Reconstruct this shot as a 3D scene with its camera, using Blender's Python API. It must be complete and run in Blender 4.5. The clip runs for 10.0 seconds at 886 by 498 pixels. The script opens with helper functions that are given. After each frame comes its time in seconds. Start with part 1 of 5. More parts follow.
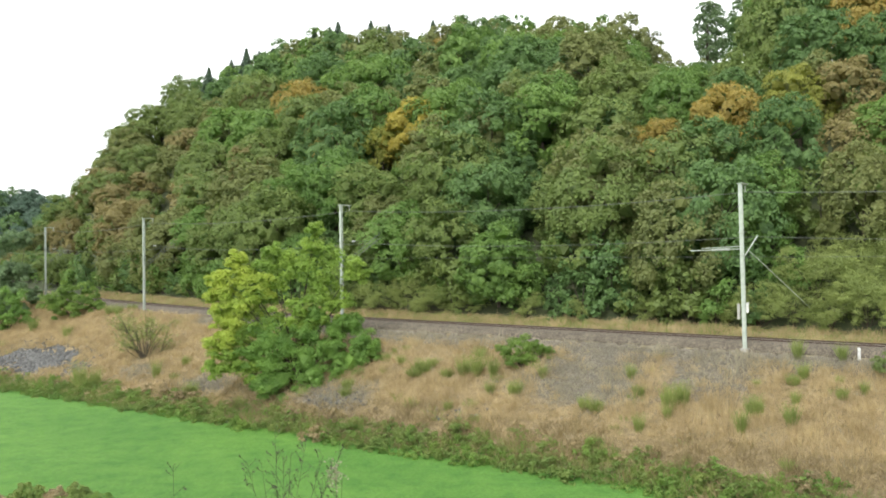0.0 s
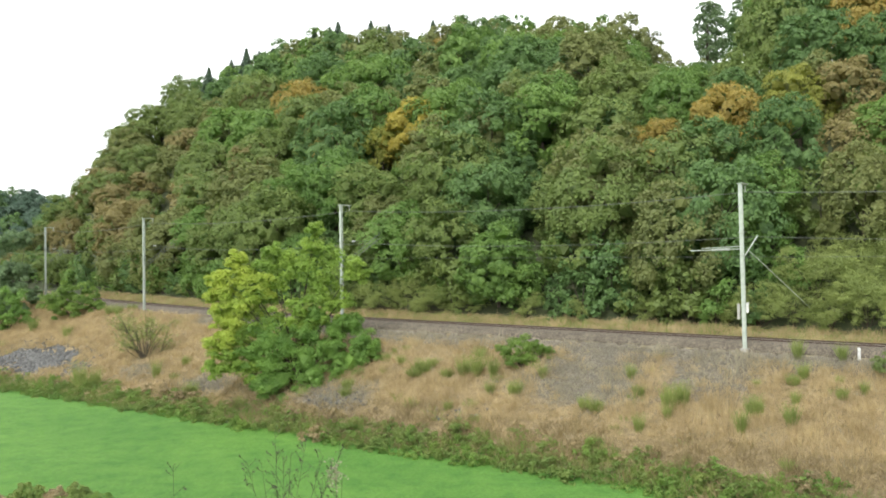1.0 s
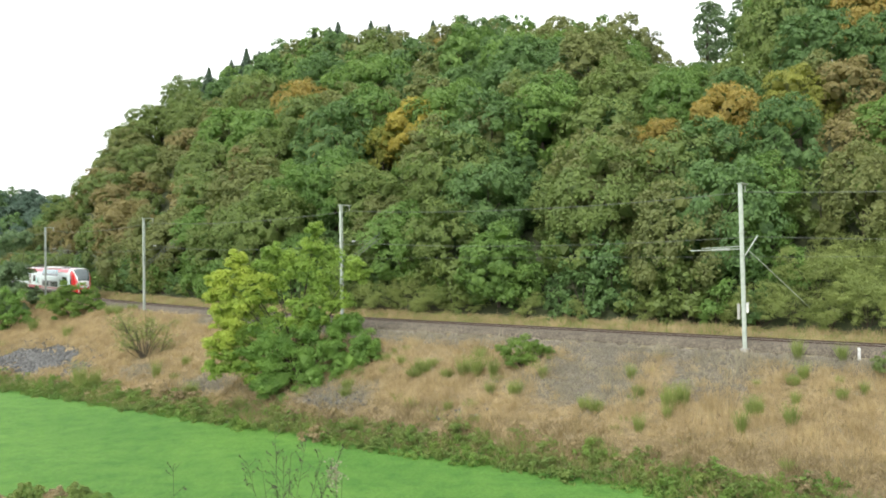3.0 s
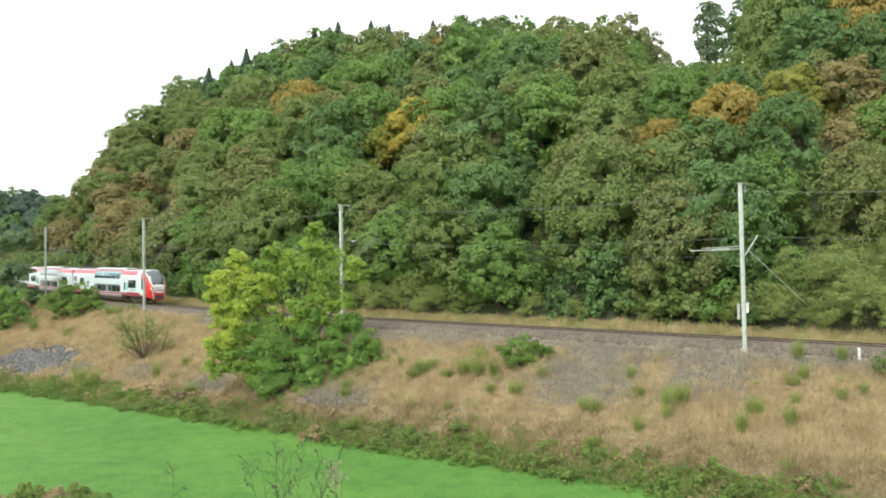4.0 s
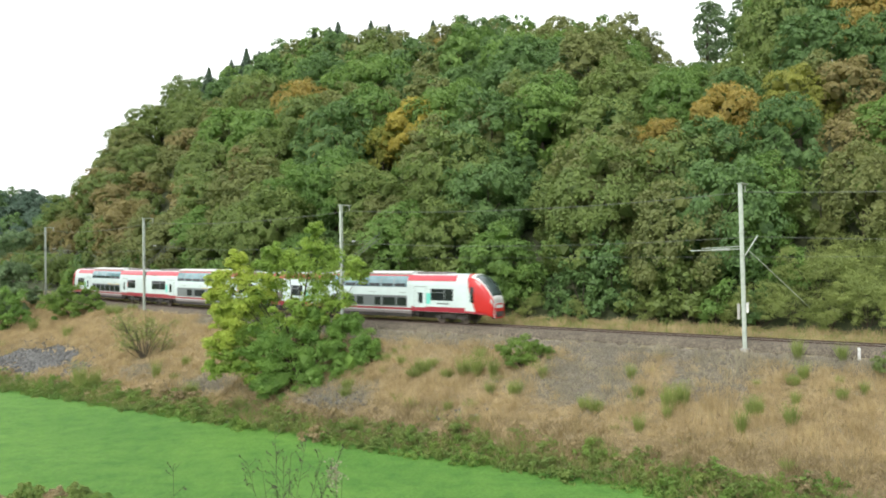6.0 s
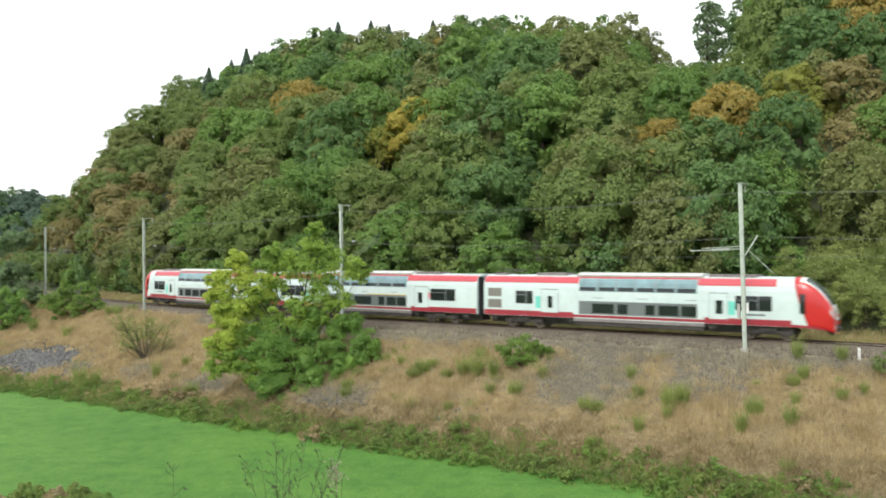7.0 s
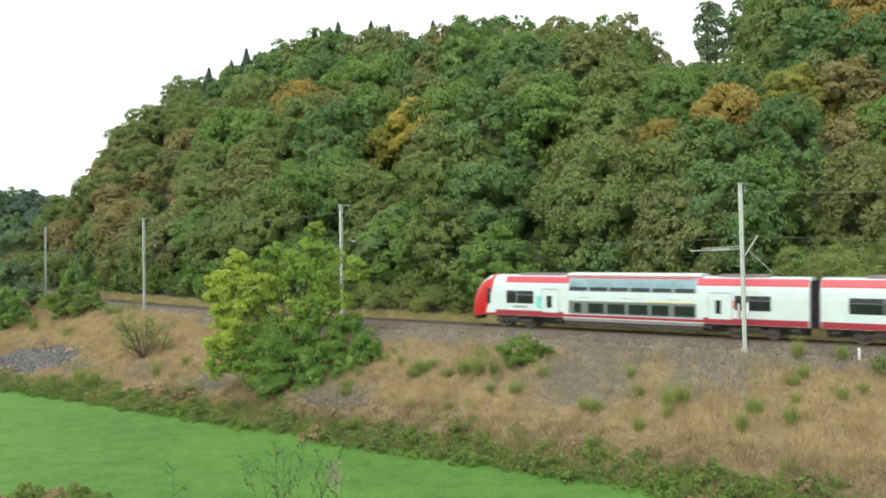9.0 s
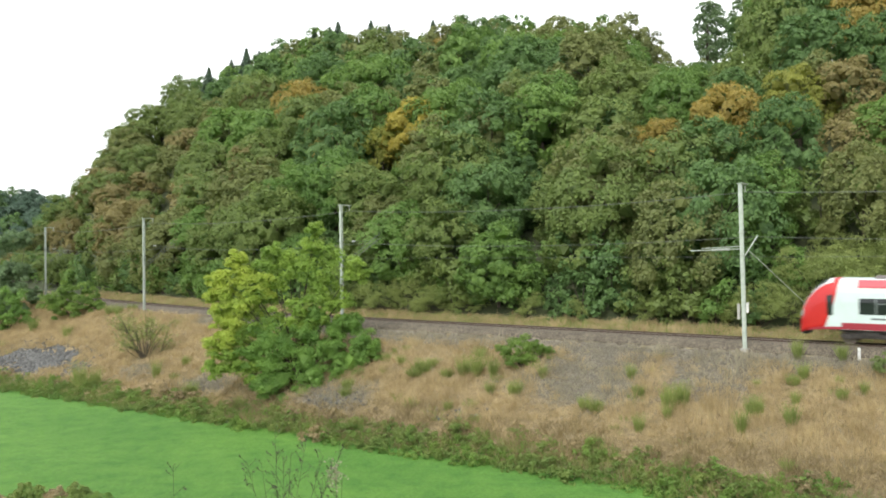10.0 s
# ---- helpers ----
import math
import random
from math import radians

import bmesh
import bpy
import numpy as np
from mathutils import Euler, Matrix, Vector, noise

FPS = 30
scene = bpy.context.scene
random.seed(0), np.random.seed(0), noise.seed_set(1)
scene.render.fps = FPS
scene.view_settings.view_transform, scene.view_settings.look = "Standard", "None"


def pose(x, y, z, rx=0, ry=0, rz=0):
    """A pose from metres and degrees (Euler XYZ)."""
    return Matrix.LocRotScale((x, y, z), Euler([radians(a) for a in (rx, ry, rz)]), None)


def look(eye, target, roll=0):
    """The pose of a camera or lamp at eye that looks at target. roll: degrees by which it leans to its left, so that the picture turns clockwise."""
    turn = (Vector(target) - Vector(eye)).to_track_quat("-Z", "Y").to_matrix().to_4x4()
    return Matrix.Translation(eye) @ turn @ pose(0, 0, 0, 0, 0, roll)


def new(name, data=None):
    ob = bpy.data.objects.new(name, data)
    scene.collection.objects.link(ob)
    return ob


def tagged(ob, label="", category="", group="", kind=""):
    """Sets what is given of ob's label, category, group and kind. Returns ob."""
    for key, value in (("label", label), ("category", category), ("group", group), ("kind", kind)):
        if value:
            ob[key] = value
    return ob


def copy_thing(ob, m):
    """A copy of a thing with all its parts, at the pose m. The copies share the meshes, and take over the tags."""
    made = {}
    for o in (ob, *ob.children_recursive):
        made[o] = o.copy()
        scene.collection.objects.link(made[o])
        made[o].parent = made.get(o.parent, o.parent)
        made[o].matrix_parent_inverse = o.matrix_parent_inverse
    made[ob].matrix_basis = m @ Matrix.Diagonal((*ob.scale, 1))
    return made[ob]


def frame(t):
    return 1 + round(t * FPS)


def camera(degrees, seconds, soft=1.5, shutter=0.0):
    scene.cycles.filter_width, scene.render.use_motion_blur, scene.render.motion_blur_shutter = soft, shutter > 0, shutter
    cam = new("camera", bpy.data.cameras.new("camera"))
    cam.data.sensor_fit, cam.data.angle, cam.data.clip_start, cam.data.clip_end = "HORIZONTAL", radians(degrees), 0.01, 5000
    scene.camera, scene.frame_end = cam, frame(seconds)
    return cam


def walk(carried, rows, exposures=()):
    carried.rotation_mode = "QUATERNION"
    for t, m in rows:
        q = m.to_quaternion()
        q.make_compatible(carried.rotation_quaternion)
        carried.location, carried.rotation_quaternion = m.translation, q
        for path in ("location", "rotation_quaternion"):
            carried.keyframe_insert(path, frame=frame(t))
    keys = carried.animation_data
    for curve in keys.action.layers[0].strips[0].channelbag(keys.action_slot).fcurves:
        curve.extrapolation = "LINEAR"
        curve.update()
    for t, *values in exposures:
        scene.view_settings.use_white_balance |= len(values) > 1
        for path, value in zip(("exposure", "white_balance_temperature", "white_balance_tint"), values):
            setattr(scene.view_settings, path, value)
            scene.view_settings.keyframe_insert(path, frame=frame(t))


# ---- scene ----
cam = camera(56.75, 10.0, soft=1.85, shutter=0.28)
EYE = (0.0, 0.0, 5.15)
TILT, ROLL = 0.92, -0.69          # degrees: nose up, leaning
cam_pose = Matrix.Translation(EYE) @ pose(0, 0, 0, 90 + TILT, 0, 0) @ pose(0, 0, 0, 0, 0, ROLL)
walk(cam, [(0.0, cam_pose), (10.0, cam_pose)], [(0.0, 0.33), (4.0, 0.33), (5.6, 0.27), (7.0, 0.06), (8.5, 0.03), (9.4, 0.10), (10.0, 0.20)])

# ---- light: bright overcast sky, weak wide sun from the left behind the camera ----
SUN_ELEV, SUN_AZ = radians(42), radians(-152)
world = bpy.data.worlds.new("overcast_sky")
scene.world = world
world.use_nodes = True
wt = world.node_tree
bg = wt.nodes["Background"]
sky = wt.nodes.new("ShaderNodeTexSky")
sky.sky_type = "NISHITA"
sky.sun_disc = False
sky.sun_elevation, sky.sun_rotation = SUN_ELEV, SUN_AZ
sky.air_density, sky.dust_density = 1.0, 4.0
hsv = wt.nodes.new("ShaderNodeHueSaturation")
hsv.inputs["Saturation"].default_value = 0.25
veil = wt.nodes.new("ShaderNodeMix")
veil.data_type = "RGBA"
veil.inputs["Factor"].default_value = 0.8
veil.inputs["B"].default_value = (10.4, 10.6, 10.8, 1)
wt.links.new(sky.outputs["Color"], hsv.inputs["Color"])
wt.links.new(hsv.outputs["Color"], veil.inputs["A"])
wt.links.new(veil.outputs["Result"], bg.inputs["Color"])
bg.inputs["Strength"].default_value = 0.152
sun = new("sun", bpy.data.lights.new("sun", "SUN"))
sun.data.energy, sun.data.angle, sun.data.color = 2.1, radians(18), (1.0, 0.975, 0.93)
sun_from = Vector((math.sin(SUN_AZ) * math.cos(SUN_ELEV), math.cos(SUN_AZ) * math.cos(SUN_ELEV), math.sin(SUN_ELEV)))
sun.matrix_world = look(sun_from * 200, (0, 0, 0))

# ---- the railway line in plan: s runs with the train, n towards the hill ----
S0, S1 = -240.0, 170.0
_ss = np.arange(S0, S1, 0.5)
_th = 0.6157 + 0.4033 * np.clip((8.17 - _ss) / 88.72, 0, 1) - 0.1483 * np.clip((-30.0 - _ss) / 60.0, 0, 1)
_x = np.cumsum(np.cos(_th)) * 0.5
_y = np.cumsum(-np.sin(_th)) * 0.5
_x = _x - np.interp(0, _ss, _x) - 11.54 + 1.4 * math.sin(0.65)
_y = _y - np.interp(0, _ss, _y) + 79.88 + 1.4 * math.cos(0.65)
MEADOW_Z = -7.4


def rail_z(s):
    return -0.0098 * (s - 10.0)


def track(s, n=0.0, up=0.0):
    """The point at s along the line, n metres towards the hill, up metres over the rails."""
    th = float(np.interp(s, _ss, _th))
    return Vector((float(np.interp(s, _ss, _x)) + n * math.sin(th), float(np.interp(s, _ss, _y)) + n * math.cos(th), rail_z(s) + up))


def track_frame(s, n=0.0, up=0.0):
    """A pose at that point whose x axis runs with the train."""
    a, b = track(s - 0.5), track(s + 0.5)
    return Matrix.Translation(track(s, n, up)) @ Euler((0, 0, math.atan2(b.y - a.y, b.x - a.x))).to_matrix().to_4x4()


def to_line(px, py):
    """s and n of points of the plan (arrays)."""
    k = np.zeros(px.shape, int)
    step = _ss[::8]
    for i in range(0, px.size, 20000):
        sl = slice(i, i + 20000)
        d = (px.flat[sl][:, None] - _x[None, ::8]) ** 2 + (py.flat[sl][:, None] - _y[None, ::8]) ** 2
        k.flat[sl] = d.argmin(1) * 8
    th = _th[k]
    dx, dy = px - _x[k], py - _y[k]
    s = _ss[k] + dx * np.cos(th) - dy * np.sin(th)
    n = dx * np.sin(th) + dy * np.cos(th)
    return s, n


def wave(x, y, seed=0):
    """Cheap smooth unevenness, about -1 to 1, over several metres."""
    return (np.sin(x * 0.31 + seed) * np.cos(y * 0.27 - seed * 1.7) + 0.6 * np.sin(x * 0.83 - y * 0.61 + seed * 2.3)
            + 0.4 * np.cos(x * 1.7 + y * 1.3 + seed)) / 2.0


def foot(x, y):
    """Distance from the straight foot of the bank; negative on the meadow."""
    return (y - (52.3 - 0.708 * x)) * 0.816


def hill_rise(s, n):
    m = np.maximum(n - 7.0, 0)
    top = 51.5 - 0.055 * (s - 10) - 4.0 * np.exp(-((s - 4) / 13) ** 2) * np.clip((m - 40) / 30, 0, 1)
    run = 60.0 + 0.21 * np.clip(s + 10, -150, 0) + 2.2 * np.clip(-133 - s, 0, 80)
    return top * (1 - np.exp(-(m / run) ** 1.1))


def height(px, py):
    px, py = np.asarray(px, float), np.asarray(py, float)
    s, n = to_line(px, py)
    rz = rail_z(s)
    dl = foot(px, py)
    a = np.maximum(-3.4 - n, 0)
    w = np.clip(dl / np.maximum(dl + a, 0.01), 0, 1)
    bank = MEADOW_Z + (rz - 0.75 - MEADOW_Z) * (w ** 1.05) + 0.22 * wave(px, py, 3) * np.sin(np.pi * w)
    meadow = MEADOW_Z + 0.12 * wave(px * 0.25, py * 0.25, 1)
    z = np.where(dl <= 0, meadow, bank)
    # the camera's own bank
    near = np.clip((27 - py + 0.12 * px) / 27, 0, 1)
    z = np.where(dl < 0, z + (3.3 - MEADOW_Z) * near ** 1.5, z)
    hill = rz - 0.75 + np.clip((n - 3.4) / 3, 0, 1) * 0.5 + hill_rise(s, n) + 0.5 * wave(px, py, 7) * np.clip((n - 8) / 10, 0, 1)
    z = np.where(n > -3.4, np.where(dl > 0, hill, z), z)
    # hill across the valley, far off
    far = 13 * np.exp(-(((px + 196) / 34) ** 2 + ((py - 345) / 45) ** 2))
    return z + far


def gravel_share(x, y, s, n):
    """How stony the bank lies bare there, 0 to 1."""
    g = 0.85 * np.exp(-((s - 30.5) / 4.4) ** 2) * np.clip((n + 11.5) / 2.5, 0, 1)
    g = np.maximum(g, 0.75 * np.exp(-((s - 38.5) / 3.2) ** 2) * np.clip((n + 9.5) / 2.5, 0, 1))
    g = np.maximum(g, np.clip((n + 5.4) / 1.2, 0, 1) * np.clip((s + 22) / 8, 0.25, 1))
    g = np.maximum(g, 0.8 * np.exp(-((s - 11) / 4.0) ** 2 - ((n + 12.2) / 1.8) ** 2))
    g = np.maximum(g, 0.8 * np.exp(-((s + 3) / 4.0) ** 2 - ((n + 13.0) / 1.6) ** 2))
    g = np.maximum(g, 0.7 * np.exp(-((s + 13) / 3.0) ** 2 - ((n + 13.0) / 1.5) ** 2))
    return np.clip(g + 0.16 * wave(x * 1.6, y * 1.6, 12), 0, 1)


def ground_z(x, y):
    return float(height(np.array([x]), np.array([y]))[0])


# ---- materials ----
def material(name, rough=0.7, metal=0.0):
    m = bpy.data.materials.new(name)
    m.use_nodes = True
    b = m.node_tree.nodes["Principled BSDF"]
    b.inputs["Roughness"].default_value, b.inputs["Metallic"].default_value = rough, metal
    return m, m.node_tree, b


def noise_node(nt, scale, detail=4.0, coords="Object", rough=0.6):
    n = nt.nodes.new("ShaderNodeTexNoise")
    n.inputs["Scale"].default_value, n.inputs["Detail"].default_value, n.inputs["Roughness"].default_value = scale, detail, rough
    if coords == "World":
        g = nt.nodes.new("ShaderNodeNewGeometry")
        nt.links.new(g.outputs["Position"], n.inputs["Vector"])
    else:
        c = nt.nodes.new("ShaderNodeTexCoord")
        nt.links.new(c.outputs[coords], n.inputs["Vector"])
    return n.outputs["Fac"]


def ramp(nt, fac, stops):
    r = nt.nodes.new("ShaderNodeValToRGB")
    el = r.color_ramp.elements
    while len(el) < len(stops):
        el.new(0.5)
    for e, (p, c) in zip(el, stops):
        e.position, e.color = p, (*c, 1)
    nt.links.new(fac, r.inputs["Fac"])
    return r.outputs["Color"]


def blend(nt, fac, a, b, how="MIX"):
    m = nt.nodes.new("ShaderNodeMix")
    m.data_type, m.blend_type = "RGBA", how
    for key, v in (("Factor", fac), ("A", a), ("B", b)):
        if isinstance(v, (int, float)):
            m.inputs[key].default_value = v
        elif isinstance(v, tuple):
            m.inputs[key].default_value = (*v, 1)
        else:
            nt.links.new(v, m.inputs[key])
    return m.outputs["Result"]


def bump(nt, b, fac, strength=0.3, distance=0.05):
    n = nt.nodes.new("ShaderNodeBump")
    n.inputs["Strength"].default_value, n.inputs["Distance"].default_value = strength, distance
    nt.links.new(fac, n.inputs["Height"])
    nt.links.new(n.outputs["Normal"], b.inputs["Normal"])


def grey(v):
    return (v, v, v)


def leaf_material(name, dark, light, tip=None, translucent=0.4):
    """Leaves: tone by plant, by leaf and by clump."""
    m, nt, b = material(name, 0.6)
    oi = nt.nodes.new("ShaderNodeObjectInfo")
    geo = nt.nodes.new("ShaderNodeNewGeometry")
    area = noise_node(nt, 0.13, 2, "World")
    tone = nt.nodes.new("ShaderNodeMix")
    tone.inputs["Factor"].default_value = 0.5
    nt.links.new(oi.outputs["Random"], tone.inputs["A"])
    nt.links.new(area, tone.inputs["B"])
    whole = ramp(nt, tone.outputs["Result"], [(0.15, dark), (0.5, tuple((p + q) / 2 for p, q in zip(dark, light))), (0.85, light)])
    clump = noise_node(nt, 0.55, 3, "World")
    c = blend(nt, 0.6, whole, ramp(nt, clump, [(0.3, tuple(v * 0.75 for v in dark)), (0.7, tip or light)]))
    leaf = ramp(nt, geo.outputs["Random Per Island"], [(0.0, grey(0.9)), (0.5, grey(1.02)), (1.0, (1.13, 1.12, 1.06))])
    c = blend(nt, 1.0, c, leaf, "MULTIPLY")
    nt.links.new(c, b.inputs["Base Color"])
    b.inputs["Specular IOR Level"].default_value = 0.4
    tr = nt.nodes.new("ShaderNodeBsdfTranslucent")
    nt.links.new(c, tr.inputs["Color"])
    mix = nt.nodes.new("ShaderNodeMixShader")
    mix.inputs["Fac"].default_value = translucent
    out = nt.nodes["Material Output"]
    nt.links.new(b.outputs[0], mix.inputs[1])
    nt.links.new(tr.outputs[0], mix.inputs[2])
    nt.links.new(mix.outputs[0], out.inputs["Surface"])
    return m


def plain(name, colour, rough=0.5, metal=0.0, dirt=0.25, scale=3.0, coat=0.0):
    """Paint or metal with soft dirt and fine grain."""
    m, nt, b = material(name, rough, metal)
    a = noise_node(nt, scale, 5)
    f = noise_node(nt, scale * 14, 3)
    c = blend(nt, 1.0, colour, ramp(nt, a, [(0.3, grey(1 - dirt)), (0.65, grey(1.0))]), "MULTIPLY")
    c = blend(nt, 0.35, c, blend(nt, 1.0, c, ramp(nt, f, [(0.3, grey(0.8)), (0.7, grey(1.1))]), "MULTIPLY"))
    nt.links.new(c, b.inputs["Base Color"])
    b.inputs["Coat Weight"].default_value = coat
    return m


LEAF_OAK = leaf_material("oak_leaves", (0.088, 0.178, 0.061), (0.172, 0.282, 0.083))
LEAF_LIME = leaf_material("lime_leaves", (0.118, 0.228, 0.055), (0.20, 0.322, 0.070))
LEAF_OLIVE = leaf_material("olive_leaves", (0.142, 0.215, 0.062), (0.222, 0.29, 0.078))
LEAF_YELLOW = leaf_material("yellow_leaves", (0.38, 0.325, 0.06), (0.48, 0.40, 0.07))
LEAF_ORANGE = leaf_material("orange_leaves", (0.34, 0.27, 0.07), (0.42, 0.33, 0.08))
LEAF_RUST = leaf_material("rusty_leaves", (0.25, 0.22, 0.095), (0.32, 0.275, 0.105))
LEAF_SPRUCE = leaf_material("spruce_needles", (0.045, 0.085, 0.048), (0.07, 0.115, 0.06), translucent=0.1)
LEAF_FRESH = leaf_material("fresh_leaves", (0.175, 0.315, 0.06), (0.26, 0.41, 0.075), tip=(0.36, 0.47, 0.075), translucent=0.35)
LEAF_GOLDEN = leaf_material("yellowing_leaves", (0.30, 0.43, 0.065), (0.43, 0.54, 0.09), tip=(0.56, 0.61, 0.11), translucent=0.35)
# paler and bluer than needles are: the far hill's haze is in this colour
LEAF_HAZY_CONIFER = leaf_material("hazy_conifer_needles", (0.08, 0.145, 0.10), (0.115, 0.185, 0.12), translucent=0.3)
LEAF_BUSH = leaf_material("bush_leaves", (0.13, 0.235, 0.052), (0.195, 0.315, 0.065), tip=(0.25, 0.36, 0.07))
LEAF_BROOM = leaf_material("broom_twigs", (0.215, 0.285, 0.085), (0.31, 0.365, 0.11))
LEAF_BRAMBLE = leaf_material("bramble_leaves", (0.15, 0.25, 0.06), (0.22, 0.325, 0.075), tip=(0.24, 0.25, 0.075))
LEAF_DRY = leaf_material("dry_stalks", (0.36, 0.272, 0.135), (0.53, 0.415, 0.22), tip=(0.58, 0.47, 0.27), translucent=0.15)
LEAF_BROWN = leaf_material("withered_stalks", (0.21, 0.165, 0.085), (0.35, 0.275, 0.14), translucent=0.1)
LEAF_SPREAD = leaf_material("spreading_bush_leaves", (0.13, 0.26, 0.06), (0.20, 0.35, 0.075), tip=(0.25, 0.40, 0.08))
LEAF_TURNING = leaf_material("golden_green_leaves", (0.25, 0.28, 0.055), (0.34, 0.35, 0.07))
LEAF_TAN = leaf_material("turning_leaves", (0.165, 0.205, 0.072), (0.245, 0.27, 0.088))
LEAF_WILLOW = leaf_material("grey_green_leaves", (0.15, 0.235, 0.115), (0.22, 0.32, 0.145))
LEAF_GREY = leaf_material("grey_stalks", (0.23, 0.212, 0.15), (0.39, 0.355, 0.255), translucent=0.1)
BARK = plain("bark", (0.085, 0.065, 0.048), 0.9, dirt=0.5)
TWIG = plain("twigs", (0.10, 0.085, 0.06), 0.9, dirt=0.4)
ZINC = plain("galvanised_steel", (0.47, 0.52, 0.46), 0.55, 0.1, dirt=0.25)
WIRE = plain("weathered_copper_wire", (0.16, 0.18, 0.15), 0.6, 0.3)
CERAMIC = plain("pale_insulator", (0.55, 0.56, 0.55), 0.3)
CONCRETE = plain("concrete", (0.42, 0.41, 0.38), 0.85)
WHITE_PAINT = plain("white_post_paint", (0.80, 0.80, 0.78), 0.5)
STEEL_RUST = plain("rusty_rail_steel", (0.095, 0.060, 0.042), 0.75, 0.2, dirt=0.35)
RAIL_TOP = plain("polished_rail_head", (0.45, 0.43, 0.41), 0.3, 0.9)
SLEEPER = plain("weathered_sleeper", (0.16, 0.13, 0.11), 0.85)


def meadow_material():
    m, nt, b = material("mown_grass", 0.8)
    big = noise_node(nt, 0.09, 4, "World")
    mid = noise_node(nt, 0.7, 6, "World", 0.7)
    fine = noise_node(nt, 5.0, 6, "World", 0.8)
    c = ramp(nt, big, [(0.3, (0.068, 0.172, 0.030)), (0.7, (0.103, 0.222, 0.040))])
    c = blend(nt, 0.8, c, blend(nt, 1.0, c, ramp(nt, mid, [(0.34, (0.60, 0.74, 0.70)), (0.5, (0.98, 1.0, 0.95)), (0.66, (1.22, 1.12, 1.12))]), "MULTIPLY"))
    c = blend(nt, 0.6, c, blend(nt, 1.0, c, ramp(nt, fine, [(0.32, grey(0.45)), (0.68, grey(1.5))]), "MULTIPLY"))
    nt.links.new(c, b.inputs["Base Color"])
    b.inputs["Specular IOR Level"].default_value = 0.2
    bump(nt, b, fine, 0.8, 0.09)
    return m


def bank_material():
    """Straw litter and grey-brown gravel, shared out by the ground's own gravel layer."""
    m, nt, b = material("dry_bank_soil_and_gravel", 0.9)
    layer = nt.nodes.new("ShaderNodeAttribute")
    layer.attribute_name = "gravel"
    big = noise_node(nt, 0.9, 6, "World", 0.7)
    mid = noise_node(nt, 2.2, 6, "World", 0.75)
    fine = noise_node(nt, 6.5, 7, "World", 0.85)
    straw = ramp(nt, mid, [(0.3, (0.17, 0.13, 0.07)), (0.7, (0.38, 0.295, 0.155))])
    gravel = ramp(nt, fine, [(0.36, (0.075, 0.067, 0.050)), (0.64, (0.235, 0.208, 0.158))])
    edge = nt.nodes.new("ShaderNodeMath")
    edge.operation = "ADD"
    nt.links.new(layer.outputs["Fac"], edge.inputs[0])
    nt.links.new(big, edge.inputs[1])
    c = blend(nt, ramp(nt, edge.outputs[0], [(0.62, grey(0.0)), (1.2, grey(1.0))]), straw, gravel)
    c = blend(nt, 0.7, c, blend(nt, 1.0, c, ramp(nt, fine, [(0.36, grey(0.5)), (0.64, grey(1.35))]), "MULTIPLY"))
    nt.links.new(c, b.inputs["Base Color"])
    bump(nt, b, fine, 1.0, 0.12)
    return m


def floor_material():
    m, nt, b = material("wooded_slope_soil", 0.95)
    mid = noise_node(nt, 0.8, 5, "World")
    c = ramp(nt, mid, [(0.3, (0.022, 0.034, 0.012)), (0.7, (0.055, 0.066, 0.024))])
    nt.links.new(c, b.inputs["Base Color"])
    bump(nt, b, mid, 0.6, 0.2)
    return m


def verge_material():
    m, nt, b = material("dry_verge_grass", 0.9)
    mid = noise_node(nt, 0.7, 5, "World")
    fine = noise_node(nt, 9, 4, "World")
    c = ramp(nt, mid, [(0.3, (0.14, 0.16, 0.055)), (0.6, (0.33, 0.28, 0.14))])
    c = blend(nt, 0.5, c, blend(nt, 1.0, c, ramp(nt, fine, [(0.25, grey(0.6)), (0.75, grey(1.3))]), "MULTIPLY"))
    nt.links.new(c, b.inputs["Base Color"])
    bump(nt, b, fine, 0.7, 0.08)
    return m


def ballast_material():
    m, nt, b = material("ballast_stone", 0.9)
    v = nt.nodes.new("ShaderNodeTexVoronoi")
    v.inputs["Scale"].default_value = 11
    g = nt.nodes.new("ShaderNodeNewGeometry")
    nt.links.new(g.outputs["Position"], v.inputs["Vector"])
    big = noise_node(nt, 0.5, 4, "World")
    c = blend(nt, 1.0, ramp(nt, v.outputs["Color"], [(0.1, (0.046, 0.040, 0.031)), (0.9, (0.225, 0.195, 0.150))]),
              ramp(nt, big, [(0.3, (0.72, 0.69, 0.64)), (0.7, (1.0, 0.97, 0.9))]), "MULTIPLY")
    nt.links.new(c, b.inputs["Base Color"])
    bump(nt, b, v.outputs["Distance"], 0.9, 0.06)
    return m


def stone_material():
    m, nt, b = material("grey_broken_stone", 0.85)
    oi = nt.nodes.new("ShaderNodeObjectInfo")
    g = nt.nodes.new("ShaderNodeNewGeometry")
    f = noise_node(nt, 8, 5, "World")
    c = blend(nt, 1.0, ramp(nt, g.outputs["Random Per Island"], [(0.0, (0.065, 0.066, 0.064)), (1.0, (0.175, 0.174, 0.165))]),
              ramp(nt, f, [(0.3, grey(0.7)), (0.7, grey(1.1))]), "MULTIPLY")
    nt.links.new(c, b.inputs["Base Color"])
    bump(nt, b, f, 0.5, 0.03)
    return m


MEADOW, BANK, FLOOR, VERGE, BALLAST, STONE = meadow_material(), bank_material(), floor_material(), verge_material(), ballast_material(), stone_material()


